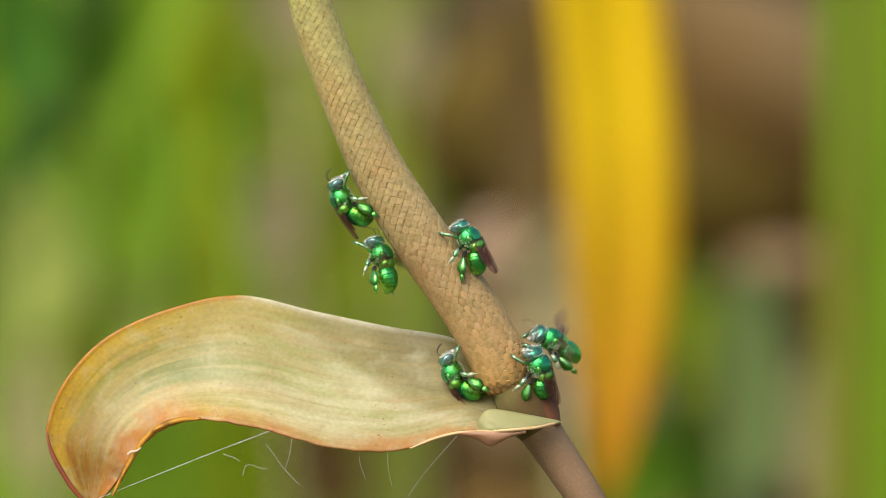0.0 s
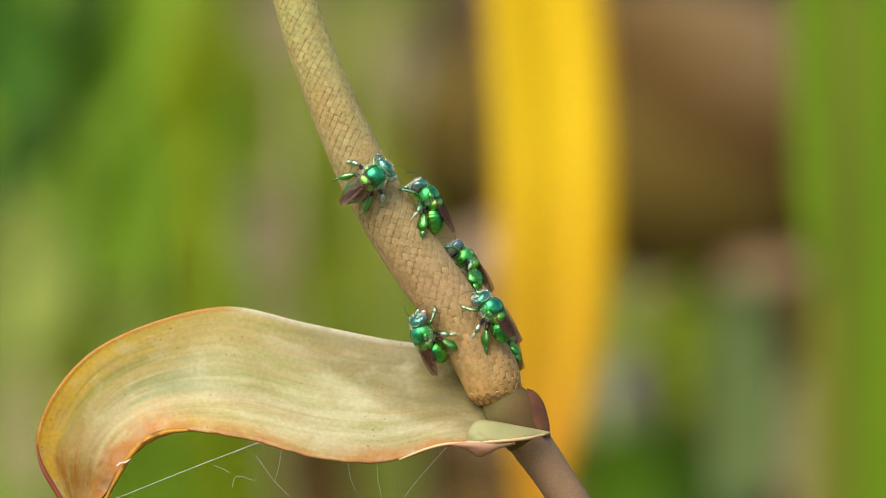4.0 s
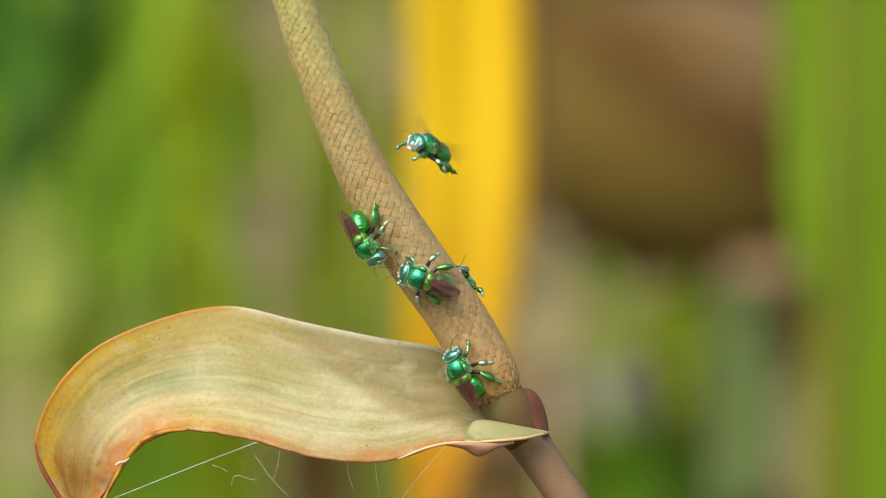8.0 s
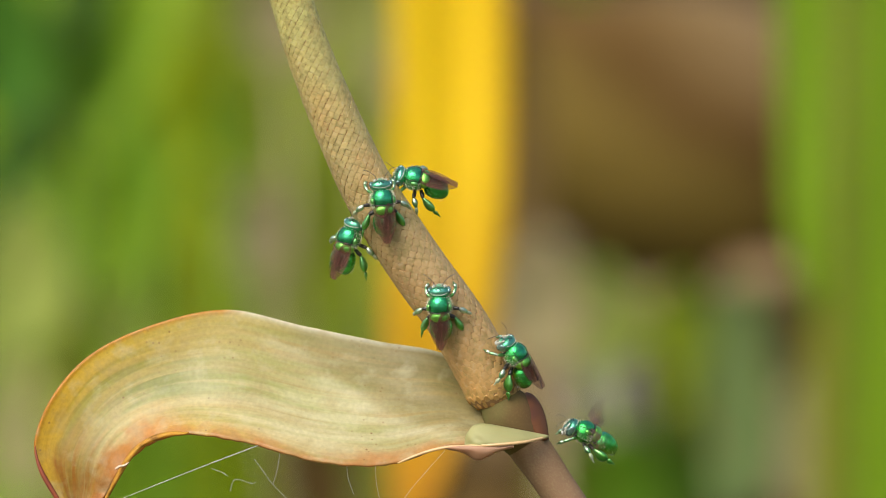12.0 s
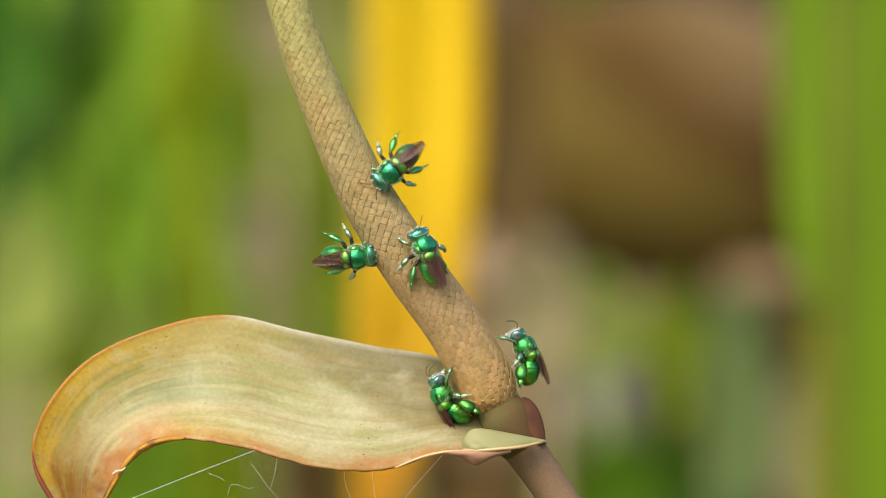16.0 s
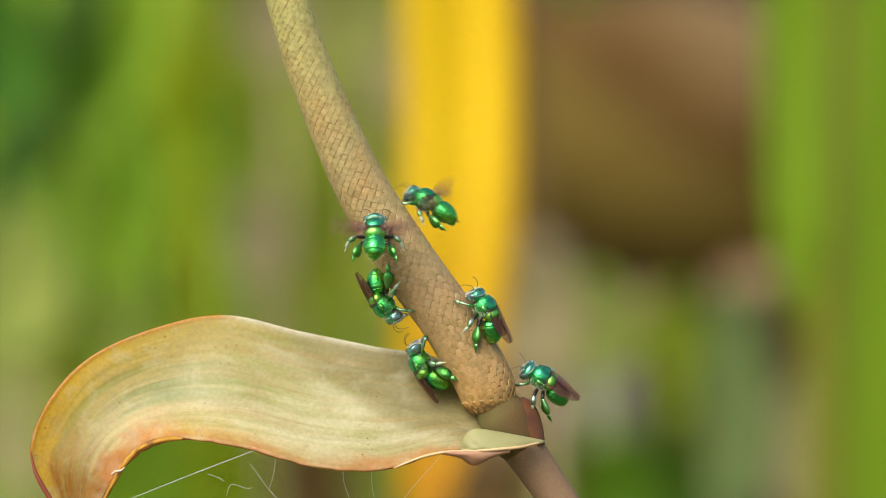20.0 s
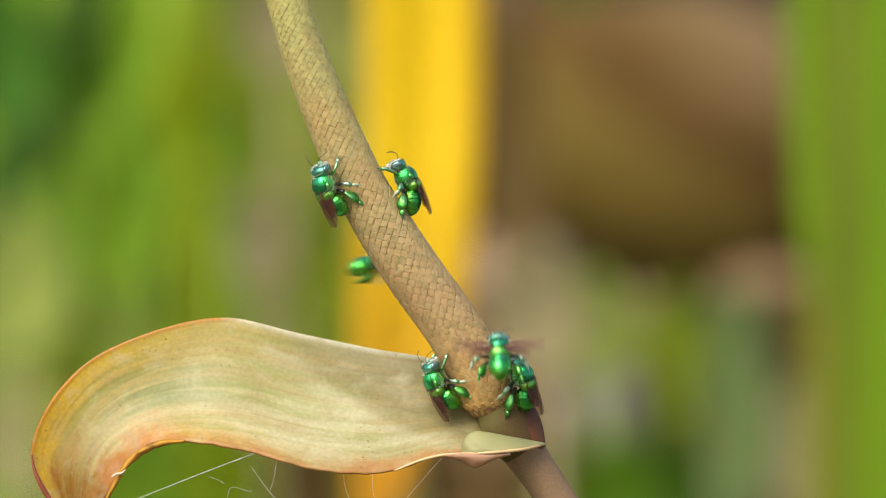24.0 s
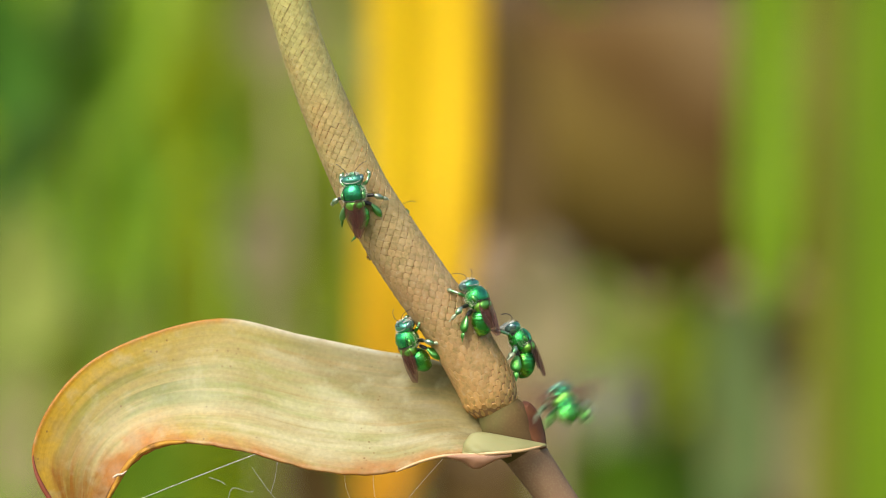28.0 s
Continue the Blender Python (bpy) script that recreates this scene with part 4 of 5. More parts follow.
for u, v, y, w, h, mat, text in (
        (15, 90, 2.0, 150, 300, M_TEALEAF, "blue-green"), (60, 230, 2.2, 110, 190, M_DEEP, "dark green"), (160, 70, 2.2, 130, 300, M_GRASS, "mid-green"),
        (240, 110, 2.4, 120, 330, M_FRESH, "bright green"), (335, 190, 2.1, 95, 270, M_ACID, "yellow-green"), (300, 40, 2.6, 130, 230, M_FRESH, "bright green"),
        (490, 40, 2.2, 140, 190, M_BEIGE, "faded beige-green"), (620, 30, 2.1, 150, 240, M_SAGE, "sage-green"), (410, 80, 2.7, 130, 280, M_LIME, "yellow-green"),
        (455, 420, 2.05, 120, 190, M_BEIGE, "faded beige-green"), (500, 270, 2.5, 130, 270, M_LIME, "yellow-green"), (360, 400, 2.3, 120, 260, M_ACID, "yellow-green"),
        (190, 410, 2.2, 140, 260, M_FRESH, "bright green"), (200, 560, 2.5, 150, 240, M_SAGE, "sage-green"), (45, 500, 1.9, 170, 260, M_SUNNY, "pale yellow-green"),
        (95, 650, 2.1, 120, 190, M_OLIVE, "olive-brown"), (120, 600, 1.95, 100, 170, M_LIME, "yellow-green"), (110, 330, 2.5, 140, 260, M_FRESH, "bright green"), (570, 500, 2.1, 100, 200, M_LIME, "yellow-green"),
        (690, 110, 2.4, 110, 220, M_BEIGE, "faded beige-green"), (665, 300, 2.3, 80, 230, M_ACID, "yellow-green"), (590, 310, 2.5, 140, 280, M_LIME, "yellow-green"), (640, 430, 2.5, 120, 280, M_LIME, "yellow-green"),
        (400, 560, 2.4, 140, 230, M_ACID, "yellow-green"), (300, 560, 2.3, 120, 230, M_LIME, "yellow-green"), (700, 560, 2.8, 140, 260, M_FRESH, "bright green"),
        (500, 570, 2.5, 130, 240, M_LIME, "yellow-green"), (270, 850, 2.2, 160, 260, M_FRESH, "bright green"), (400, 860, 2.3, 150, 260, M_ACID, "yellow-green"),
        (30, 780, 2.0, 120, 240, M_BEIGE, "faded beige-green"), (250, 300, 2.0, 60, 220, M_GRASS, "mid-green"), (380, 230, 2.0, 60, 170, M_GRASS, "mid-green"),
        (120, 170, 2.0, 60, 200, M_DEEP, "dark green"), (10, 620, 2.4, 120, 220, M_SUNNY, "pale yellow-green")):
    broad_leaf("garden_leaf", u, v, y, w, h, mat, text + " oval leaf on a thin stalk")
broad_leaf("dry_plant_leaf", 905, 240, 1.95, 120, 480, M_DRY, "dry brown leaf on a thin stalk")
broad_leaf("dull_plant_leaf", 560, 850, 2.1, 130, 240, M_DRY, "dull brown dry leaf on a thin stalk")
broad_leaf("straw_plant_leaf", 610, 60, 2.5, 150, 380, M_STRAW, "straw-coloured dry leaf on a thin stalk")
broad_leaf("pale_plant_leaf", 1310, 720, 1.75, 120, 420, M_PALE, "pale grey-green upright leaf")
broad_leaf("pale_plant_leaf", 1255, 640, 1.85, 90, 230, M_PALE, "pale grey-green upright leaf")
broad_leaf("pale_plant_leaf", 1400, 800, 1.95, 80, 260, M_BEIGE, "faded beige-green leaf on a thin stalk")
broad_leaf("lime_plant_leaf", 1050, 580, 1.75, 190, 190, M_SUNNY, "pale yellow-green oval leaf on a thin stalk")
broad_leaf("olive_plant_leaf", 1195, 590, 1.75, 110, 170, M_LIME, "yellow-green oval leaf on a thin stalk")
broad_leaf("sage_plant_leaf", 955, 550, 1.7, 170, 230, M_BEIGE, "faded beige-green leaf on a thin stalk")
broad_leaf("olive_plant_leaf", 1190, 700, 1.85, 120, 180, M_MOSS, "dull green oval leaf on a thin stalk")
broad_leaf("lime_plant_leaf", 1000, 870, 1.75, 120, 200, M_MOSS, "dull green oval leaf on a thin stalk")
broad_leaf("garden_leaf", 1095, 870, 1.75, 170, 200, M_GRASS, "mid-green oval leaf on a thin stalk")
broad_leaf("dark_plant_leaf", 1200, 850, 1.7, 110, 220, M_DEEP, "dark green oval leaf on a thin stalk")

DEEP, BRIGHT, LIME, OLIVE = "dark green upright strap leaf of a garden plant", "bright green upright strap leaf of a garden plant", "yellow-green upright strap leaf of a garden plant", "olive-brown ageing strap leaf"
for u, y, width, lean, mat, text, bow in (
        (-170, 2.0, 160, 0.03, M_FRESH, BRIGHT, 0.0), (-60, 2.2, 100, 0.42, M_DEEP, DEEP, 0.0), (40, 2.6, 80, 0.40, M_FRESH, BRIGHT, 0.01),
        (20, 2.9, 130, 0.10, M_FRESH, BRIGHT, 0.0), (105, 2.9, 95, 0.18, M_FRESH, BRIGHT, 0.01), (150, 2.4, 60, 0.33, M_FRESH, BRIGHT, 0.0),
        (190, 3.0, 100, 0.12, M_FRESH, BRIGHT, -0.01), (275, 2.9, 120, 0.06, M_FRESH, BRIGHT, 0.0), (345, 2.4, 70, -0.06, M_LIME, LIME, 0.01),
        (350, 3.0, 140, 0.02, M_LIME, LIME, 0.0), (410, 2.8, 100, 0.22, M_LIME, LIME, 0.0), (440, 2.4, 50, 0.30, M_LIME, LIME, 0.01),
        (500, 2.9, 110, 0.12, M_KHAKI, LIME, 0.0), (540, 2.6, 70, -0.10, M_MOSS, OLIVE, -0.01), (590, 3.0, 100, -0.05, M_FRESH, BRIGHT, 0.0),
        (630, 3.1, 110, -0.03, M_FRESH, BRIGHT, 0.0), (690, 3.0, 90, 0.03, M_LIME, LIME, 0.0),
        (1446, 1.35, 46, 0.0, M_KHAKI, OLIVE, 0.0), (1480, 0.95, 46, 0.006, M_MOSS, OLIVE, 0.0), (1560, 1.0, 130, 0.012, M_BLADE, BRIGHT, 0.0), (1660, 1.4, 140, -0.02, M_BLADE, BRIGHT, 0.0)):
    blade("strap_leaf", u, y, width, lean, mat, text, bow=bow)

# far undergrowth, past counting
rnd = random.Random(12)
bm = bmesh.new()
for i in range(420):
    x, y = rnd.uniform(-2.4, 2.4), rnd.uniform(3.4, 4.5)
    w, lean, tall = rnd.uniform(0.012, 0.03), rnd.uniform(-0.35, 0.35), rnd.uniform(0.7, 1.9)
    rows = []
    for j in range(9):
        t = j / 8
        half = w * min(1, 0.4 + 2 * t) * (1 - t ** 4)
        rows.append([Vector((x + lean * t * t * tall + half * q, y - 0.2 * t * t - 0.3 * half * abs(q), -0.02 + t * tall)) for q in (-1, 0, 1)])
    grid(bm, rows)
tagged(part("undergrowth", bm, M_BLADE), "dense green undergrowth of strap leaves", "undergrowth", kind="stuff")

# two leaves hang from arching stems: an old yellow one and a green one
def hanging_leaf(name, u, y, half_width, tip, taper, curl, mat, label, stem_label):
    """A strap leaf hung from high above, its tip at the height tip; half_width, tip and taper in units across the flower's plane."""
    top = -2400
    hook = far(u, top, y)
    k = U * (1 + y / (REACH * U))
    bm = bmesh.new()
    rows = []
    for i in range(57):
        v = top + (tip - top) * i / 56
        half = half_width * min(1, 0.10 + (v - top) / 900) * max(0.04, 1 - max(0, (v - tip + taper) / taper) ** 2)
        cx = -curl * max(0, v - 100) ** 2
        rows.append([Vector(((cx + half * q) * k, (-0.30 * half * abs(q) + 3 * math.sin(v / 90 + q)) * k, (top - v) * k)) for q in (-1, -0.55, -0.1, 0, 0.1, 0.55, 1)])
    grid(bm, rows)
    leaf = tagged(part(name, bm, mat), label, "leaf")
    thick(leaf, 0.0012)
    bm = bmesh.new()
    line = [r2[3] + Vector((0, -0.0012, 0)) for r2 in rows[2:-2]]
    tube(bm, line, [0.0022 - 0.0016 * i / len(line) for i in range(len(line))], 8)
    part("midrib", bm, mat, leaf)
    leaf.matrix_basis = Matrix.Translation(hook)
    bm = bmesh.new()
    arch = [Vector(p) for p in spline([(hook.x + 0.75, y + 0.25, -0.03), (hook.x + 0.70, y + 0.22, 0.8), (hook.x + 0.45, y + 0.12, 1.52), (hook.x + 0.15, y + 0.02, 1.58), (hook.x, y, hook.z - 0.002)], 8)]
    tube(bm, arch, [0.014 - 0.009 * i / (len(arch) - 1) for i in range(len(arch))], 12)
    tagged(part("arching_stem", bm, M_BLADE), stem_label, "stem")
    return leaf, hook


yellow, pivot = hanging_leaf("yellow_leaf", 755, 0.85, 103, 1030, 610, 0.00013, M_YELLOW, "old yellow strap leaf hanging and swinging in the wind", "green arching stem that bears the yellow leaf")
swaying, swaying_hook = hanging_leaf("green_leaf", 1360, 1.0, 56, 590, 260, 0.0, M_BLADE, "bright green strap leaf hanging and swaying in the wind", "green arching stem that bears a green leaf")

# spider silk below the spathe
web = empty("spider_web", pose(*spot(450, 805, 76)))
tagged(web, "torn spider silk slung under the spathe", "web")
for path in ([(452, 804, 76), (350, 843, 60), (247, 884, 45), (120, 935, 22)],
             [(446, 828, 50), (462, 850, 48), (478, 872, 46), (505, 900, 44)], [(491, 818, 80), (487, 845, 66), (479, 873, 46)],
             [(404, 884, 40), (408, 868, 40), (418, 864, 40), (440, 871, 41), (449, 869, 41)],
             [(784, 812, 66), (752, 848, 55), (720, 886, 45), (690, 930, 40)], [(660, 839, 85), (662, 870, 70), (668, 900, 60)],
             [(610, 838, 86), (612, 862, 70), (622, 890, 60)], [(370, 845, 44), (390, 852, 44), (398, 858, 44)]):
    bm = bmesh.new()
    pts = [spot(*p) for p in spline(path, 5)]
    tube(bm, pts, [(0.42 if path[0][0] == 452 else 0.28) * U] * len(pts), 5)
    bm.transform(web.matrix_basis.inverted())
    part("strand", bm, M_SILK, web)

# ---- florets of the spadix ----
AROUND = 34


def floret_mesh(lozenge):
    """A domed scale, one unit high, its edge falling into the seam: a long hexagon with a rounded lower end, or a lozenge (1)."""
    bm = bmesh.new()
    outline = ((0.51, 0.02), (0.41, 0.24), (0.27, 0.46), (0, 0.50), (-0.27, 0.46), (-0.41, 0.24), (-0.51, 0.02), (-0.43, -0.22), (-0.30, -0.43), (-0.12, -0.53), (0.12, -0.53), (0.30, -0.43), (0.43, -0.22))
    foot, rim, top = [], [], []
    for x, y in outline:
        k = 1 + lozenge * (1 / (abs(x) / 0.746 + abs(y) / 0.5) - 1)
        x, y = x * k, y * k
        foot.append(bm.verts.new((x * 1.02, y * 1.02, -0.6)))
        rim.append(bm.verts.new((x * 0.985, y * 0.985, -0.02)))
        top.append(bm.verts.new((x * (0.80 + 0.06 * lozenge), y * (0.84 + 0.03 * lozenge), 0.14)))
    mid = bm.verts.new((0, -0.12, 0.26))
    n = len(outline)
    for i in range(n):
        j = (i + 1) % n
        bm.faces.new((foot[i], foot[j], rim[j], rim[i]))
        bm.faces.new((rim[i], rim[j], top[j], top[i]))
        bm.faces.new((top[i], top[j], mid))
    return bm


scales = []
for lozenge in (0.0, 0.5, 1.0):
    fm = floret_mesh(lozenge)
    me = bpy.data.meshes.new("floret")
    fm.to_mesh(me)
    me.materials.append(M_FLORET)
    scales.append(me)
    fm.free()
shapes = [[v.co.copy() for v in me.vertices] for me in scales]
faces = [tuple(p.vertices) for p in scales[0].polygons]

# walk down the axis in staggered rows
dense = spline(AXIS, 80)
stops, gone = [], 0.0
for p, q in zip(dense, dense[1:]):
    step = float(np.hypot(*(q - p)[:2]))
    pitch = 13.6 + 4.0 * min(1, max(0, (p[1] - 120) / 480))
    gone += step / pitch
    if gone >= 1:
        gone -= 1
        stops.append((q, (q - p)[:2] / step, pitch))
rnd = random.Random(4)
near, verts, polys = [], [], []
SLANT = 18
table = [np.array([*p, *d, pitch]) for p, d, pitch in stops]
for i in range(-SLANT, len(stops)):
    for j in range(AROUND):
        # the rows wind round the axis in slanting lines
        a = 2 * math.pi * (j + rnd.uniform(-0.03, 0.03)) / AROUND
        at = i + SLANT * (((a + 0.5 * math.pi) / (2 * math.pi)) % 1.0) + rnd.uniform(-0.02, 0.02)
        if not 0 <= at < len(table) - 1:
            continue
        lo = int(at)
        pu, pv, r, du, dv, pitch = table[lo] * (1 - at + lo) + table[lo + 1] * (at - lo)
        down = Vector((du, 0, -dv)).normalized()
        out_side = Vector((-dv, 0, -du)).normalized()
        c = spot(pu, pv)
        out = out_side * math.cos(a) + Vector((0, -1, 0)) * math.sin(a)
        slope = (table[lo][2] - table[lo + 1][2]) / pitch
        n = (out + down * slope).normalized()
        down = (down - n * down.dot(n)).normalized()
        x = n.cross(down)
        wide = 2 * math.pi * r / AROUND * 1.34 * rnd.uniform(0.96, 1.04)
        turn = Matrix((x, -down, n)).transposed() @ Matrix.Rotation(rnd.uniform(-0.06, 0.06), 3, "Z") @ Matrix.Rotation(rnd.uniform(0.0, 0.07), 3, "X") @ Matrix.Rotation(rnd.uniform(-0.05, 0.05), 3, "Y")
        m = Matrix.LocRotScale(c + out * (r - 0.3) * U + down * rnd.uniform(-0.3, 0.3) * U, turn.to_quaternion(), Vector((wide * U, pitch * U * rnd.uniform(0.97, 1.04), (2.7 + 0.9 * min(1, max(0, (pv - 350) / 250))) * U * rnd.uniform(0.8, 1.3))))
        if math.sin(a) > 0.05 and 505 < pv:
            near.append((m, 1 if pv < 575 else 0))
        else:
            b0 = len(verts)
            verts += [INV @ (m @ co) for co in shapes[2 if pv < 440 else 1 if pv < 575 else 0]]
            polys += [tuple(b0 + q for q in f) for f in faces]
joined = bpy.data.meshes.new("floret_cover")
joined.from_pydata([tuple(v) for v in verts], [], polys)
joined.materials.append(M_FLORET)
rest = new("floret_cover", joined)
rest.parent = spadix
tagged(rest, "small tan florets in slanting rows", kind="stuff")
for m, kind in near:
    ob = new("floret", scales[kind])
    ob.parent = spadix
    ob.matrix_basis = INV @ m


# ---- what moves ----
TRACK = [(p[0], p[1], p[2]) for p in LINE] + [(905, 765, 48), (925, 797, 44), (960, 850, 36)]


def on(x, z, heading, side=1):
    """A bee clinging to the spadix at x, z millimetres; side -1: at the back. heading: degrees from the right, turning up."""
    u, v = 784 + 10 * x, 441 - 10 * z
    i = min(range(len(TRACK)), key=lambda q: (TRACK[q][0] - u) ** 2 + (TRACK[q][1] - v) ** 2)
    p, q = TRACK[max(0, i - 1)], TRACK[min(len(TRACK) - 1, i + 1)]
    d = Vector((q[0] - p[0], q[1] - p[1])).normalized()
    right = Vector((-d.y, d.x))
    off = (u - TRACK[i][0]) * -right.x + (v - TRACK[i][1]) * -right.y
    reach = TRACK[i][2] + 30
    depth = side * math.sqrt(max(0.0, reach * reach - off * off))
    n = (Vector((-right.x, 0, right.y)) * off + Vector((0, -1, 0)) * depth).normalized()
    way = Vector((math.cos(radians(heading)), 0, math.sin(radians(heading))))
    # where it heads straight at or away from the stem, it clings with its back to the open side
    w = min(1.0, max(0.0, (abs(way.dot(n)) - 0.3) / 0.4))
    open_side = (n - way * n.dot(way) + Vector((0, -0.9 * side, 0))).normalized()
    n = n.lerp(open_side, w * w * (3 - 2 * w)).normalized()
    f = (way - n * way.dot(n)).normalized()
    m = Matrix((f.cross(n), f, n)).transposed().to_4x4()
    m.translation = spot(u, v, depth)
    return m


def air(x, z, heading, rise, near_mm):
    """A bee on the wing; rise: degrees by which it turns its head towards the lens."""
    a, e = radians(heading), radians(rise)
    f = Vector((math.cos(a) * math.cos(e), -math.sin(e), math.sin(a) * math.cos(e)))
    sgn = 1 if math.cos(a) >= 0 else -1
    flat = Vector((-math.sin(a) * sgn, -0.35, math.cos(a) * sgn))
    up = flat.lerp(Vector((0, -0.55, 0.85)), min(1.0, max(0.0, (abs(rise) - 15) / 25)))
    n = (up - f * up.dot(f)).normalized()
    m = Matrix((f.cross(n), f, n)).transposed().to_4x4()
    m.translation = spot(784 + 10 * x, 441 - 10 * z, near_mm * 10)
    return m


def eased(rows):
    """Rows with in-between turns, so that no step turns far."""
    out = [rows[0]]
    for (t0, m0), (t1, m1) in zip(rows, rows[1:]):
        q0, q1 = m0.to_quaternion(), m1.to_quaternion()
        if q0.dot(q1) < 0:
            q1 = -q1
        turn = 2 * math.acos(min(1.0, abs(q0.dot(q1))))
        steps = min(int(turn / radians(55)) + 1, max(1, int((t1 - t0) * FPS)))
        for s in range(1, steps):
            w = s / steps
            mm = q0.slerp(q1, w).to_matrix().to_4x4()
            mm.translation = m0.translation.lerp(m1.translation, w)
            out.append((t0 + (t1 - t0) * w, mm))
        out.append((t1, m1))
    return out


HINGE = {"abdomen": ((0, -15, -6), -24), "hindleg": ((0, -11, -14), -28), "midleg": ((0, -2, -15), -35)}


def fly_and_perch(bee, flights, rows):
    walk(bee, eased(rows))
    beats = (4, 46, -40)
    for w in bee.children:
        kind = w.name.split(".")[0]
        if kind in HINGE and flights:
            # on the wing the abdomen lifts and the legs trail
            p, angle = HINGE[kind]
            still, lifted = Matrix(), Matrix.Translation(vec(*p)) @ pose(0, 0, 0, angle) @ Matrix.Translation(-vec(*p))
            keys = {0: still, 28: still}
            for t0, t1 in flights:
                if t0 > 0.3:
                    keys[t0 - 0.1] = still
                keys[t0 + 0.1 if t0 > 0.1 else 0] = lifted
                keys[max(t0 + 0.12, t1 - 0.1) if t1 < 28 else 28] = lifted
                if t1 < 27.8:
                    keys[t1 + 0.1] = still
            walk(w, [(t, keys[t]) for t in sorted(keys)])
        if kind not in ("forewing", "hindwing"):
            continue
        root = w.matrix_basis.translation.copy()
        s = 1 if root.x > 0 else -1
        keys = {0: folded(s, kind), 840: folded(s, kind)}
        for t0, t1 in flights:
            a, z = round(t0 * FPS), round(t1 * FPS)
            if a > 2:
                keys[a - 2] = folded(s, kind)
            if z < 838:
                keys[z + 2] = folded(s, kind)
            for q in range(a, z + 1):
                keys[q] = spread(s, kind, beats[q % 3] + (0 if kind == "forewing" else -6))
        walk(w, [(q / FPS, Matrix.Translation(root) @ keys[q]) for q in sorted(keys)])


def swing(t, u, back=0):
    return (t, Matrix.Translation(pivot) @ pose(0, 0, 0, back, -math.degrees((u - 755) / 2450), 0))


def nod(t, angle):
    foot = INV @ spot(893, 735)
    return (t, Matrix.Translation(foot) @ pose(0, 0, 0, 0, angle, 0) @ Matrix.Translation(-foot))


def sway(t, u):
    return (t, Matrix.Translation(swaying_hook) @ pose(0, 0, 0, 0, -math.degrees((u - 1310) / 2650), 0))


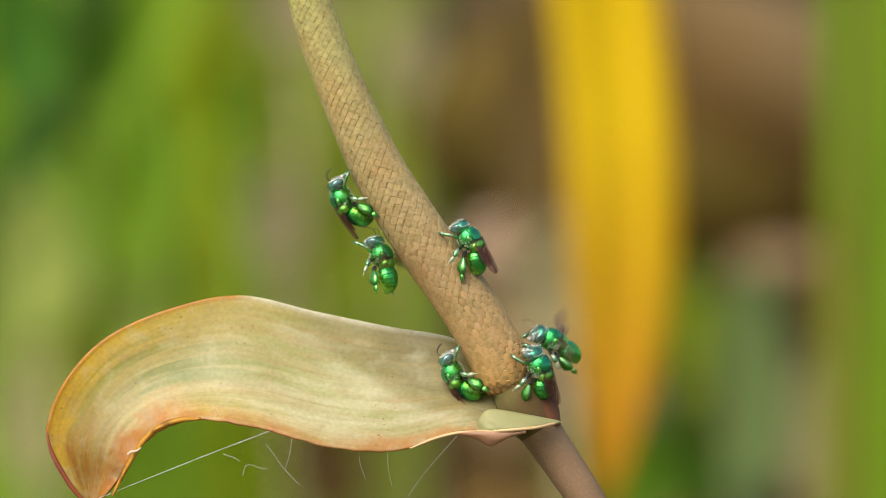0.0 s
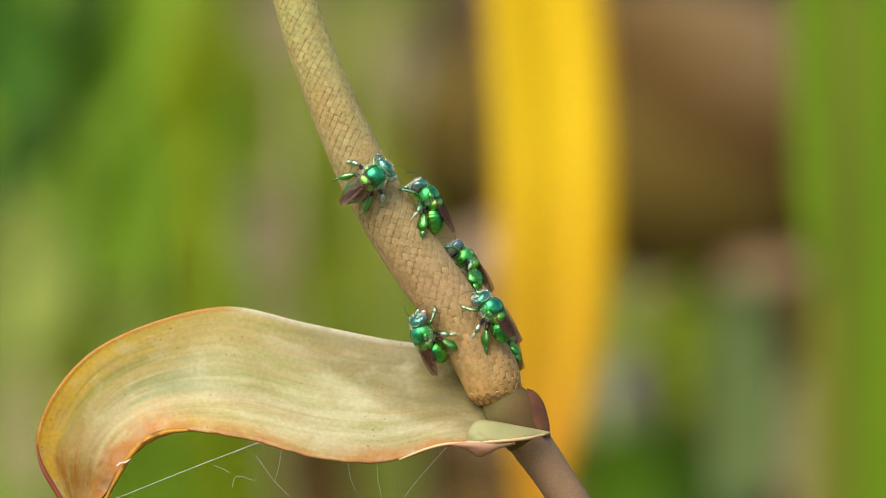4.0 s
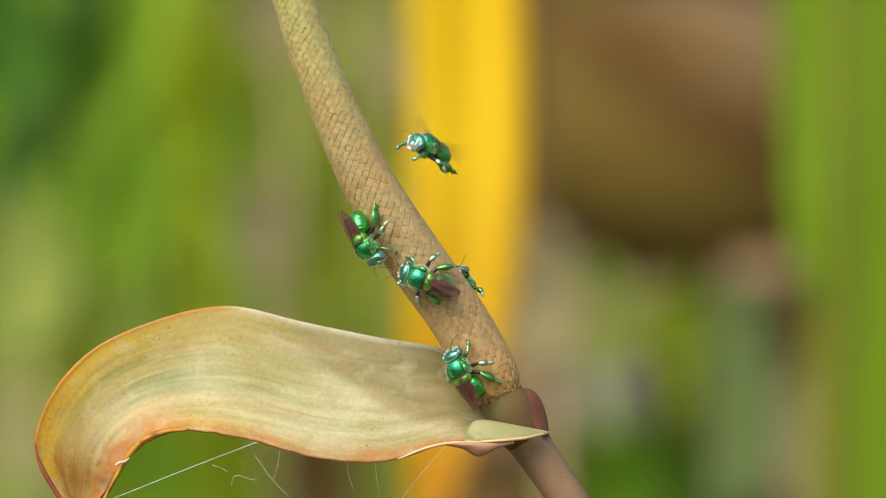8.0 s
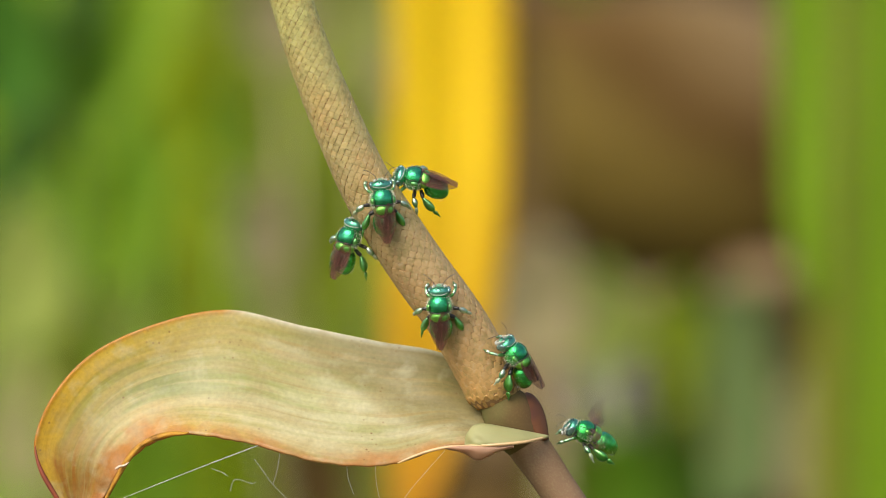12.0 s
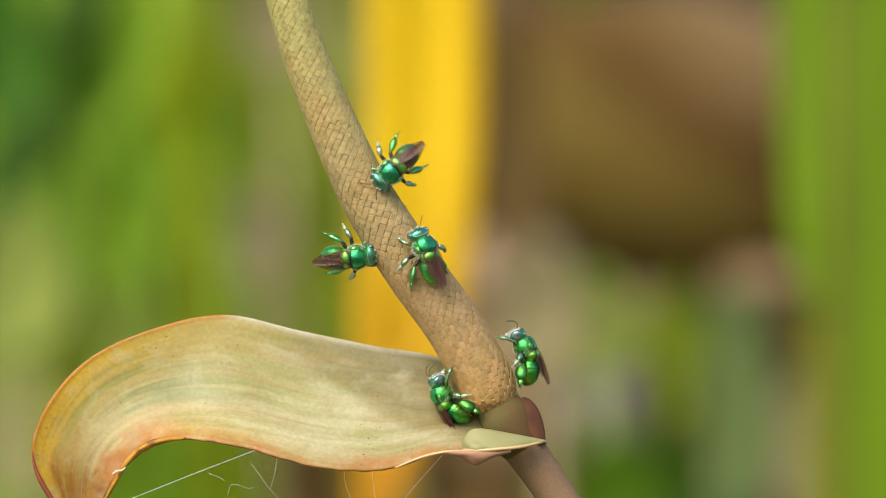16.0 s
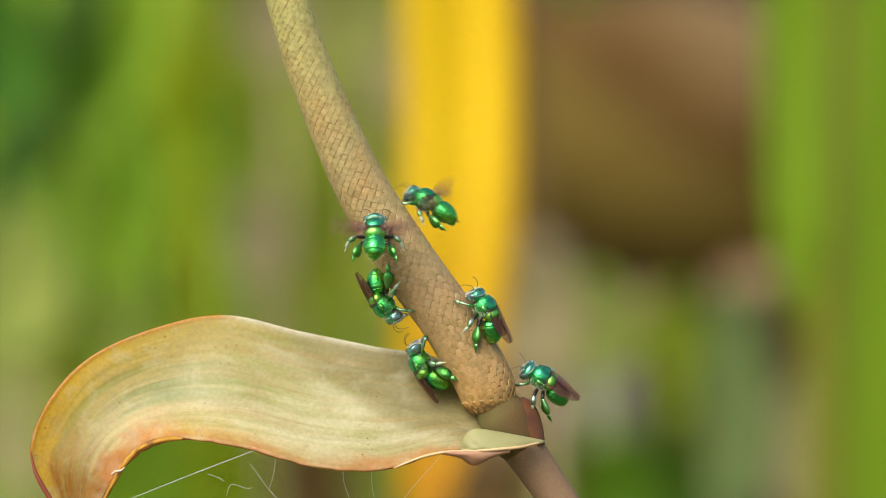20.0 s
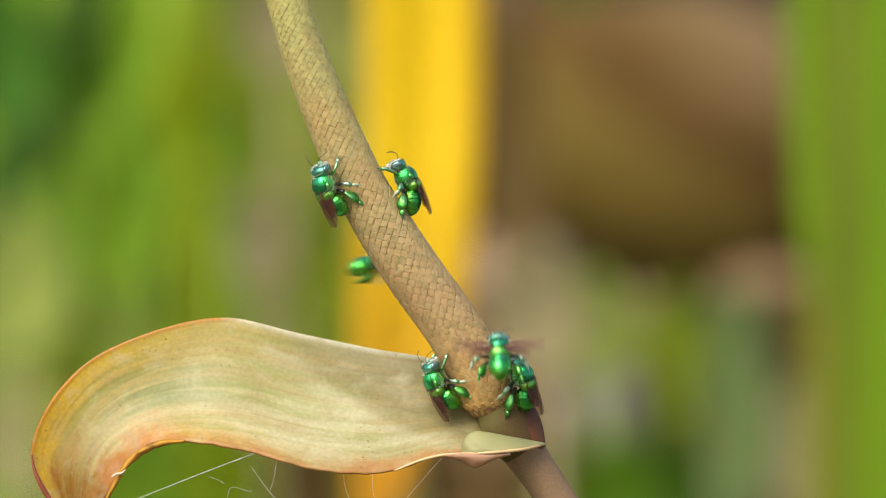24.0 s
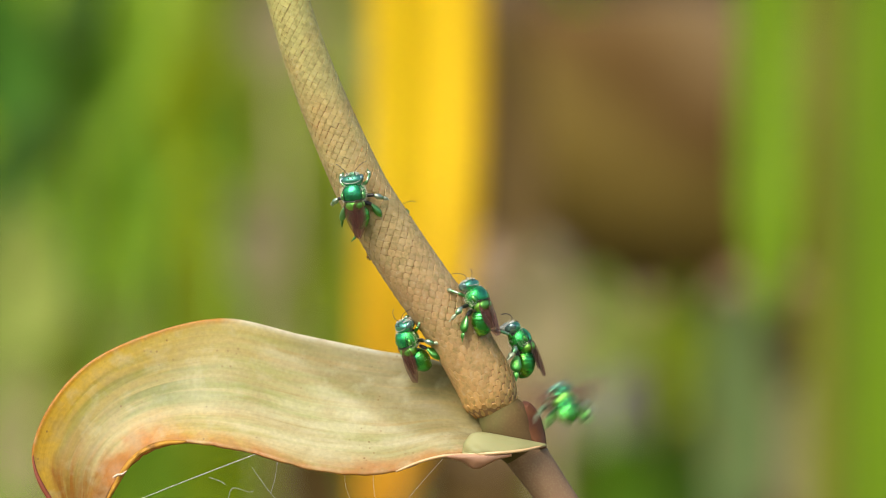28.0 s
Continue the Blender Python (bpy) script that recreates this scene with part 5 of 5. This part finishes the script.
def motions():
    # the spadix nods a little in the wind
    walk(spadix, [nod(*r) for r in (
        (0, -0.02), (0.5, 0.29), (1, -0.22), (1.5, 0.19), (2, -0.01), (2.5, 0.05), (3, 0.31), (3.5, 0.10),
        (5.5, -0.12), (6, -0.01), (6.5, 0.09), (7, -0.36), (7.5, 0.06), (8, 0.04), (8.5, -0.40), (9, -0.04), (9.5, -0.11), (10, -0.34), (10.5, -0.18), (11, -0.22), (11.5, -0.23), (12, -0.16), (12.5, -0.07), (14.5, -0.16),
        (15, 0.07), (15.5, 0.14), (16, -0.11), (16.5, 0.00), (17, 0.11), (17.5, -0.01), (18, 0.03), (18.5, 0.08), (19, 0.10), (19.5, -0.03), (20, -0.00), (20.5, -0.00), (21, 0.03), (21.5, -0.00), (23.5, -0.00), (24, 0.03), (24.5, 0.12), (25, -0.00), (25.5, 0.00), (26, 0.03), (26.5, -0.03), (27, 0.06), (27.5, 0.00), (28, -0.00))])
    walk(yellow, [swing(*r) for r in (
        (0, 1060, 8), (0.3, 950, 3), (0.7, 950), (1, 946), (1.2, 925), (1.5, 867), (1.8, 820), (2, 789), (2.1, 798), (2.4, 907), (2.7, 940), (3, 926), (3.3, 958), (3.5, 1000),
        (4.4, 900), (5.5, 823), (6, 818), (7, 821), (8, 821), (9, 787), (10, 816), (11, 777), (12, 795), (12.5, 820), (14.5, 845), (15, 759), (15.5, 790), (16, 752),
        (17, 802), (18, 800), (18.5, 828), (19, 861), (19.5, 720), (20, 817), (20.5, 796), (21, 738), (21.5, 800), (23.5, 776), (24, 752), (25, 766), (26, 754), (27, 739), (28, 755))])
    walk(swaying, [sway(*r) for r in (
        (0, 1440), (1, 1432), (2, 1384), (3, 1412), (6, 1385), (7, 1386), (8, 1385), (9, 1365), (10, 1400), (11, 1372), (12, 1382), (15, 1356), (16, 1390),
        (17, 1402), (18, 1420), (19, 1420), (20, 1362), (21, 1312), (24, 1410), (25, 1395), (26, 1340), (27, 1295), (28, 1310))])
    fly_and_perch(bees[0], [(9.18, 11.95), (21.68, 23.9)],
    [(0, on(-20.4, 4.6, 96)), (1, on(-20.5, 8.9, 96)), (1.6, on(-21.3, 9.2, 92)), (2, on(-18.6, 10.3, 82)),
     (3, on(-15.0, 11.8, 72)), (3.5, on(-13.6, 11.7, 55)), (4.5, on(-13.0, 9.0, 25)), (5.5, on(-13.4, 6.9, -3)),
     (6, on(-13.3, 3.3, -22)), (6.6, on(-14.3, 1.3, -42)), (7, on(-13.3, -0.7, -52)), (8, on(-14.1, -1.6, -55)),
     (9, on(-16.0, -2.0, -50)), (9.15, on(-15.8, -1.9, -50)), (9.3, air(-16.2, 2.4, 60, -30, 6)), (9.5, air(-18.8, 3.8, 80, 10, 6)),
     (9.6, air(-30.4, 3.3, 170, 0, 4)), (9.8, air(-58.0, 9.6, 180, 0, 0)), (10.1, air(-103.2, 12.6, 200, 0, -6)), (10.4, air(-88.7, -9.7, -20, 0, -6)),
     (10.6, air(-48.7, -16.8, 20, 0, -2)), (10.7, air(-41.3, -15.6, 185, -10, -2)), (10.8, air(-46.6, -13.1, 180, -20, -2)), (11, air(-63.6, -11.7, 10, -10, -2)),
     (11.15, air(-55.8, -14.7, 8, -10, -2)), (11.3, air(-42.2, -11.6, 12, -10, 0)), (11.5, air(-28.1, -7.3, 15, -10, 2)), (11.7, air(-22.9, -3.0, 30, -10, 2)),
     (11.85, air(-19.8, -1.8, 50, 0, 1)), (11.95, on(-17.5, -0.4, 66)), (12.05, on(-17.1, 0.2, 72)), (12.3, on(-17.9, 0.1, 72)),
     (12.5, on(-17.0, -0.6, 74)), (13.5, on(-17.2, 0.8, 80)), (14.5, on(-17.8, 2.1, 85)), (15, on(-17.1, 0.8, 62)),
     (15.8, on(-14.9, -1.3, 15)), (16, on(-15.5, -2.1, 6)), (17, on(-15.0, -3.1, -4)), (17.6, on(-14.2, -3.6, -15)),
     (18, on(-13.2, -5.3, -38)), (19, on(-12.0, -7.5, -46)), (20, on(-10.3, -10.5, -52)), (21, on(-9.0, -10.5, -56)),
     (21.5, on(-8.8, -9.5, -56)), (21.8, air(-14.0, -6.2, 100, 0, 0)), (22.3, air(-48.1, 5.8, 170, 0, -4)), (22.9, air(-63.2, 13.8, 60, 0, -4)),
     (23.3, air(-34.2, 4.8, 0, 0, -2)), (23.5, air(-27.8, 8.0, 20, -10, -1)), (23.7, air(-24.8, 10.4, 50, -10, -1)), (23.8, air(-22.6, 12.7, 85, 0, -1)),
     (23.9, on(-21.2, 11.5, 98)), (24.02, on(-20.7, 10.9, 100)), (24.35, on(-19.2, 9.8, 95, -1)), (24.7, on(-16.9, 9.6, 65, -1)), (25, on(-15.9, 9.8, 48, -1)),
     (25.3, on(-14.6, 9.4, 45, -1)), (25.6, on(-11.6, 8.0, 56, -1)), (26, on(-11.4, 7.4, 62, -1)), (27, on(-11.3, 7.4, 62, -1)), (28, on(-9.8, 4.6, 62, -1))])
    fly_and_perch(bees[1], [(0, 2.0), (8.38, 8.9), (10.58, 12.3), (12.68, 14.2), (20.68, 22.4)],
    [(0, air(-13.3, -5.5, 110, -10, 1.5)), (0.2, air(-12.8, -6.1, 115, -10, 2)), (0.3, air(-14.4, -6.3, 150, -20, 3)), (0.4, air(-19.9, -7.2, 175, -20, 3)),
     (0.5, air(-40.8, -4.7, 178, -10, 2)), (0.6, air(-62.1, -1.6, 190, 0, 2)), (0.75, air(-65.6, -6.5, 90, 0, 2)), (0.9, air(-60.7, -8.3, 20, -10, 2)),
     (1, air(-54.1, -5.9, 12, -5, 2)), (1.1, air(-38.5, -4.4, 5, 0, -2)), (1.2, air(-20.6, -3.3, 0, 0, -8)), (1.35, air(-5.0, -2.1, 10, 0, -16)),
     (1.5, air(6.8, -1.7, 100, 20, -6)), (1.6, air(8.9, -1.6, 165, 25, 0)), (1.8, air(6.5, -2.4, 160, 10, 0)), (2, on(4.4, -4.4, 122)),
     (2.3, on(3.6, -5.3, 122)), (2.6, on(3.9, -4.8, 122)), (3, on(3.8, -3.9, 125)), (3.5, on(3.9, -3.2, 125)),
     (4, on(3.3, -4.0, 125, -1)), (5.5, on(2.5, -8.1, 110, -1)), (7, on(2.5, -10.0, 100, -1)), (8, on(3.1, -8.9, 100, -1)),
     (8.3, on(4.2, -8.5, 110, -1)), (8.5, air(7.8, -9.7, 150, -20, -4)), (8.7, air(9.2, -11.6, 130, -30, -4)), (8.9, on(4.2, -13.7, 130, -1)),
     (9, on(2.0, -14.5, 135, -1)), (9.2, on(-1.7, -15.3, 140, -1)), (9.5, on(-3.2, -16.3, 120, -1)), (10, on(-4.5, -16.5, 110, -1)),
     (10.5, on(-5.1, -15.0, 110, -1)), (10.7, air(-9.6, -13.3, 170, 0, -6)), (10.9, air(-16.3, -12.1, 15, -10, -6)), (11.05, air(-14.9, -12.3, 15, -10, -6)),
     (11.2, air(-6.7, -15.2, 10, -10, -9)), (11.4, air(6.8, -20.4, 0, 0, -13)), (11.7, air(20.2, -26.3, 100, 10, -4)), (11.9, air(22.6, -30.4, 160, 10, 0)),
     (12, air(25.0, -34.0, 155, 10, 0)), (12.15, air(21.2, -32.6, 140, 0, 0)), (12.3, on(19.2, -30.7, 140)), (12.5, on(18.7, -30.7, 140)),
     (12.8, air(22.3, -29.4, 150, 0, 6)), (13.3, air(14.5, -37.2, 170, 0, 13)), (13.8, air(6.7, -33.0, 120, 0, 10)), (14.2, on(4.2, -28.2, 115)),
     (14.5, on(4.2, -27.4, 112)), (15, on(2.3, -28.6, 112)), (16, on(0.0, -26.7, 100)), (17, on(-0.6, -25.5, 97)),
     (18, on(-2.7, -22.1, 103)), (19, on(-3.9, -20.3, 97)), (20, on(-3.6, -21.0, 98)), (20.6, on(-2.1, -21.6, 95)),
     (20.8, air(-3.2, -23.0, 90, -10, 6)), (21, air(-5.9, -25.0, 62, -20, 7)), (21.2, air(-6.5, -25.9, 60, -20, 7)), (21.4, air(-5.6, -25.9, 65, -20, 7)),
     (21.5, air(-4.0, -28.7, 65, -20, 7)), (22, air(2.0, -30.2, 80, -20, 7)), (22.4, on(1.9, -26.2, 95)), (23.5, on(0.5, -25.2, 95)),
     (24, on(-1.2, -23.7, 94)), (25, on(-3.5, -22.2, 92)), (26, on(-4.2, -20.4, 96)), (27, on(-6.6, -17.2, 95)),
     (28, on(-6.2, -16.4, 94))])
    fly_and_perch(bees[2], [(7.58, 8.7), (19.18, 20.4), (26.78, 27.8)],
    [(0, on(2.3, -2.4, 118)), (1, on(0.7, 2.3, 120)), (2, on(-1.1, 5.0, 122)), (3, on(-2.3, 7.5, 124)),
     (3.5, on(-2.7, 6.3, 124)), (4.5, on(-3.7, 8.0, 124)), (5.5, on(-4.5, 9.9, 122)), (6, on(-5.0, 11.8, 124)),
     (7, on(-6.0, 14.0, 122)), (7.55, on(-7.0, 13.8, 120)), (7.7, air(-8.0, 14.3, 140, -10, 1)), (7.9, air(-4.9, 16.8, 155, 40, 2)),
     (8, air(-3.2, 16.1, 155, 48, 2)), (8.1, air(-3.5, 14.0, 155, 48, 2)), (8.3, air(-0.3, 9.1, 155, 40, 2)), (8.5, air(-1.4, 6.5, 140, 20, 1)),
     (8.7, on(-1.1, 5.6, 130)), (9, on(-1.2, 6.6, 132)), (10, on(-1.5, 6.6, 128)), (11, on(-2.8, 8.0, 124)),
     (11.6, on(-3.5, 9.7, 140)), (12, on(-5.2, 10.9, 168)), (12.5, on(-5.6, 9.8, 160)), (13.5, on(-6.2, 11.9, 140)),
     (14.5, on(-6.7, 13.6, 125)), (15, on(-7.5, 15.7, 122)), (15.4, on(-8.0, 14.8, 140)), (15.8, on(-8.0, 13.7, 195)),
     (16, on(-8.9, 13.2, 222)), (16.5, on(-9.5, 13.2, 258)), (17, on(-9.0, 10.5, 270)), (17.6, on(-7.4, 10.1, 290)),
     (18, on(-5.7, 9.4, 308)), (18.6, on(-6.5, 9.9, 320)), (18.8, on(-7.9, 11.5, 350)), (19, on(-7.8, 11.5, 372)),
     (19.15, on(-8.6, 11.6, 420)), (19.3, air(-8.1, 10.4, 450, -40, 9)), (19.5, air(-1.1, 0.5, 450, -45, 10)), (19.6, air(-2.9, 0.5, 450, -45, 10)),
     (19.8, air(-3.9, 1.3, 450, -50, 10)), (20, air(-11.8, 2.7, 450, -50, 10)), (20.1, air(-8.0, 1.5, 450, -50, 10)), (20.2, air(-4.3, 0.9, 460, -40, 10)),
     (20.4, on(-4.5, 2.3, 480)), (20.6, on(-3.7, 2.5, 485)), (21, on(-4.6, 3.5, 488)), (21.5, on(-5.1, 4.3, 488)),
     (22.5, on(-5.9, 6.8, 480)), (23.5, on(-6.7, 8.8, 475)), (24, on(-6.2, 12.2, 475)), (25, on(-7.9, 13.1, 482)),
     (26, on(-10.3, 15.8, 490)), (26.75, on(-11.2, 15.3, 490)), (26.9, air(-15.4, 13.1, 452, -45, 8)), (27, air(-16.7, 12.9, 450, -50, 8)),
     (27.3, air(-19.4, 11.2, 450, -50, 8)), (27.5, air(-18.4, 8.6, 450, -40, 7)), (27.65, air(-16.2, 8.8, 455, -20, 6)), (27.8, on(-15.9, 9.0, 455)),
     (28, on(-15.7, 9.4, 456))])
    fly_and_perch(bees[3], [(7.18, 9.5), (22.88, 24.92)],
    [(0, on(-0.7, -26.3, 98)), (1, on(-1.9, -24.1, 97)), (2, on(-1.8, -22.4, 95)), (3, on(-2.2, -20.4, 93)),
     (3.5, on(-3.3, -18.4, 95)), (4.5, on(-4.6, -17.2, 96)), (5.5, on(-5.5, -15.6, 96)), (6, on(-7.8, -14.0, 98)),
     (7, on(-9.6, -12.0, 96)), (7.15, on(-10.3, -12.1, 96)), (7.3, air(-11.5, -13.1, 100, -10, 3)), (7.5, air(-25.8, -32.5, 220, 0, 6)),
     (7.7, air(-41.4, -53.4, 260, 0, 6)), (8.1, air(-45.8, -56.0, 20, 0, 6)), (8.4, air(-38.5, -45.0, 10, 0, 6)), (8.6, air(-8.5, -37.7, 20, -10, 9)),
     (8.7, air(6.1, -31.8, 60, -40, 10)), (8.9, air(10.9, -29.1, 50, -40, 10)), (9, air(17.3, -27.0, 70, -40, 6)), (9.1, air(24.1, -29.4, 90, -40, 2)),
     (9.2, air(24.6, -31.6, 120, -30, 1)), (9.3, air(18.6, -28.7, 140, -30, 1)), (9.5, on(17.1, -28.3, 128)), (10, on(17.2, -26.7, 126)),
     (11, on(15.4, -22.8, 126)), (12, on(12.6, -20.4, 138)), (12.5, on(10.4, -23.4, 145)), (13.3, on(14.5, -22.2, 135)),
     (14.5, on(17.0, -23.4, 126)), (15, on(16.1, -21.9, 126)), (16, on(14.8, -18.3, 126)), (17, on(13.7, -15.1, 128)),
     (18, on(12.4, -14.1, 128)), (19, on(9.1, -11.5, 126)), (20, on(7.9, -11.1, 122)), (21, on(5.2, -11.4, 126)),
     (21.5, on(4.3, -11.7, 126)), (22.5, on(5.9, -12.2, 120)), (23, air(7.9, -10.2, 100, -30, 10)), (23.5, air(9.4, -11.9, 95, -50, 11)),
     (24, air(10.1, -18.0, 92, -50, 11)), (24.2, air(13.4, -24.6, 90, -50, 11)), (24.3, air(1.8, -24.9, 90, -50, 11)), (24.4, air(0.2, -23.1, 92, -50, 11)),
     (24.5, air(3.2, -20.1, 90, -50, 11)), (24.6, air(4.6, -18.5, 90, -50, 11)), (24.8, air(4.6, -18.2, 90, -40, 11)), (24.92, on(4.7, -16.8, 92)),
     (25, on(4.7, -16.6, 93)), (26, on(4.7, -15.1, 97)), (27, on(2.8, -11.4, 100)), (28, on(6.1, -8.9, 104))])
    fly_and_perch(bees[4], [(12.06, 18.3), (25.98, 26.6)],
    [(0, on(14.7, -25.0, 128)), (1, on(10.0, -23.5, 124)), (2, on(8.9, -21.0, 122)), (3, on(8.2, -17.6, 122)),
     (3.5, on(9.0, -15.0, 124)), (4.5, on(6.1, -11.1, 145)), (5.5, on(1.8, -7.6, 172)), (6, on(-0.1, -9.9, 182)),
     (7, on(-2.9, -7.0, 170)), (8, on(-4.4, -7.4, 160)), (9, on(-3.5, -2.3, 130)), (10, on(-6.4, 0.2, 110)),
     (11, on(-9.9, 2.5, 100)), (11.7, on(-10.5, 5.4, 97)), (12, on(-11.1, 6.9, 96)), (12.06, on(-11.4, 6.4, 96)),
     (12.13, air(-21.9, -4.4, 100, -40, 8)), (12.2, air(-27.8, -10.4, 60, -10, 6)), (12.3, air(-30.0, -12.4, 40, 0, 5)), (12.4, air(-27.7, -11.2, 50, -10, 5)),
     (12.5, air(-16.4, -17.7, 60, -20, 5)), (12.8, air(-28.7, -19.4, 170, 0, 4)), (13.3, air(-98.5, -7.2, 185, 0, 0)), (15, air(-139.5, 2.6, 120, 0, -8)),
     (16.5, air(-98.9, -4.8, 0, 0, -15)), (16.8, air(-30.5, -18.6, 10, 0, -15)), (17, air(-13.3, -15.5, 28, 10, -15)), (17.2, air(1.7, -11.4, 20, 0, -17)),
     (17.4, air(14.8, -10.3, 0, 0, -11)), (17.6, air(20.3, -16.4, 140, 10, -4)), (17.8, air(18.5, -22.7, 165, 5, -1)), (18, air(18.4, -24.4, 165, 5, 0)),
     (18.15, air(17.4, -24.8, 150, 0, 0)), (18.3, on(16.0, -24.9, 128)), (19, on(16.1, -22.4, 122)), (19.5, on(16.4, -22.0, 128)),
     (20, on(17.9, -23.5, 148)), (20.6, on(16.9, -25.0, 170)), (21, on(17.4, -25.8, 178)), (21.5, on(15.5, -26.7, 178)),
     (22.5, on(14.4, -25.2, 150)), (23.5, on(13.9, -23.2, 122)), (24, on(14.3, -22.8, 122)), (24.4, on(17.3, -23.6, 124)),
     (25, on(17.1, -22.4, 124)), (25.4, on(15.5, -20.1, 126)), (25.9, on(14.5, -16.4, 135)), (26.1, air(15.5, -15.9, 150, 20, -2)),
     (26.2, air(18.3, -16.1, 160, 10, -2)), (26.4, air(15.2, -16.3, 150, 10, -1)), (26.6, on(14.3, -18.7, 130)), (27, on(14.6, -18.2, 130)),
     (28, on(13.8, -16.3, 130))])
    fly_and_perch(bees[5], [(0, 0.3), (4.68, 5.7), (19.48, 20.4), (21.68, 28)],
    [(0, air(16.9, -20.2, 150, 20, -1.5)), (0.15, air(15.6, -21.8, 145, 10, -1)), (0.3, on(15.0, -20.9, 128)), (1, on(14.2, -19.3, 122)),
     (1.6, on(12.9, -19.7, 122)), (2, on(12.1, -19.4, 130, -1)), (2.4, on(10.3, -19.3, 130, -1)), (3, on(10.4, -17.2, 120, -1)),
     (3.4, on(9.5, -15.7, 120, -1)), (4.3, on(10.7, -20.1, 110, -1)), (4.8, air(16.5, -30.1, 140, 0, 4)), (5.3, air(11.8, -27.1, 110, -40, 8)),
     (5.5, air(10.2, -26.1, 100, -30, 9)), (5.7, on(8.1, -24.3, 97)), (6, on(7.7, -24.7, 100)), (7, on(3.5, -24.3, 112)),
     (8, on(2.5, -23.7, 116)), (9, on(0.9, -21.7, 97)), (10, on(-2.2, -20.6, 107)), (11, on(-3.6, -17.7, 98)),
     (11.5, on(-3.0, -14.3, 96)), (12, on(-1.0, -11.9, 91)), (12.5, on(1.5, -9.4, 92)), (13.5, on(-2.0, -7.7, 100)),
     (14.5, on(-4.7, -5.9, 108)), (15, on(-7.7, -6.3, 112)), (16, on(-3.0, -0.6, 112)), (17, on(-0.8, 1.8, 112)),
     (18, on(0.6, 2.6, 118)), (18.6, on(1.7, 1.9, 130)), (18.85, on(2.4, 0.1, 155)), (19, on(2.4, -0.5, 165)),
     (19.4, on(2.8, -0.5, 168)), (19.6, air(4.1, -0.5, 160, 10, -1)), (19.8, air(3.1, 1.7, 150, 0, -1)), (20, air(-2.6, 8.0, 150, -10, -2)),
     (20.2, air(-4.0, 8.3, 145, 0, -1)), (20.4, on(-3.6, 7.4, 135)), (20.8, on(-3.5, 6.6, 130)), (21, on(-2.6, 6.3, 130)),
     (21.5, on(-3.0, 6.2, 130)), (21.8, air(2.0, 10.8, 120, 0, -3)), (22.4, air(21.9, 23.8, 150, 0, -10)), (23.2, air(-104.0, -14.0, 10, 0, -15)),
     (23.6, air(-88.0, -9.0, 8, 0, -15)), (23.8, air(-42.0, -4.0, 5, 0, -15)), (24, air(-10.4, -2.3, 10, -10, -13)), (24.2, air(4.7, -5.1, 5, -10, -12)), (24.3, air(7.9, -6.6, -80, 30, -9)),
     (24.4, air(20.9, -5.8, 0, 0, -6)), (24.5, air(34.8, -6.2, 0, 0, -4)), (24.6, air(41.7, -8.9, 100, 30, -3)), (24.7, air(40.7, -14.0, 170, 20, -3)),
     (24.8, air(37.5, -20.7, 165, 0, -2)), (25, air(29.8, -27.4, 166, 0, 0)), (25.2, air(27.3, -24.6, 165, -10, 0)), (25.4, air(24.9, -23.3, 160, -10, 0)),
     (25.6, air(22.7, -26.0, 150, -10, 1)), (25.8, air(25.3, -26.5, 160, -10, 3)), (25.9, air(21.4, -24.3, 150, -20, 6)), (26, air(12.7, -20.5, 140, -40, 11)),
     (26.2, air(14.1, -17.9, 150, -20, 10)), (26.4, air(19.7, -18.3, 165, -10, 7)), (26.5, air(18.3, -19.4, 160, 0, 6)), (26.7, air(22.6, -32.2, 200, -20, 8)),
     (26.85, air(14.5, -46.2, 100, -50, 9)), (27, air(8.9, -40.9, 60, -55, 9)), (27.1, air(13.2, -37.0, 88, -55, 9)), (27.3, air(13.2, -37.9, 88, -55, 9)),
     (27.5, air(12.6, -37.4, 90, -55, 9)), (27.7, air(14.6, -38.2, 92, -55, 9)), (27.85, air(14.1, -34.9, 100, -55, 6)), (28, air(21.2, -26.4, 110, -58, 3))])


motions()
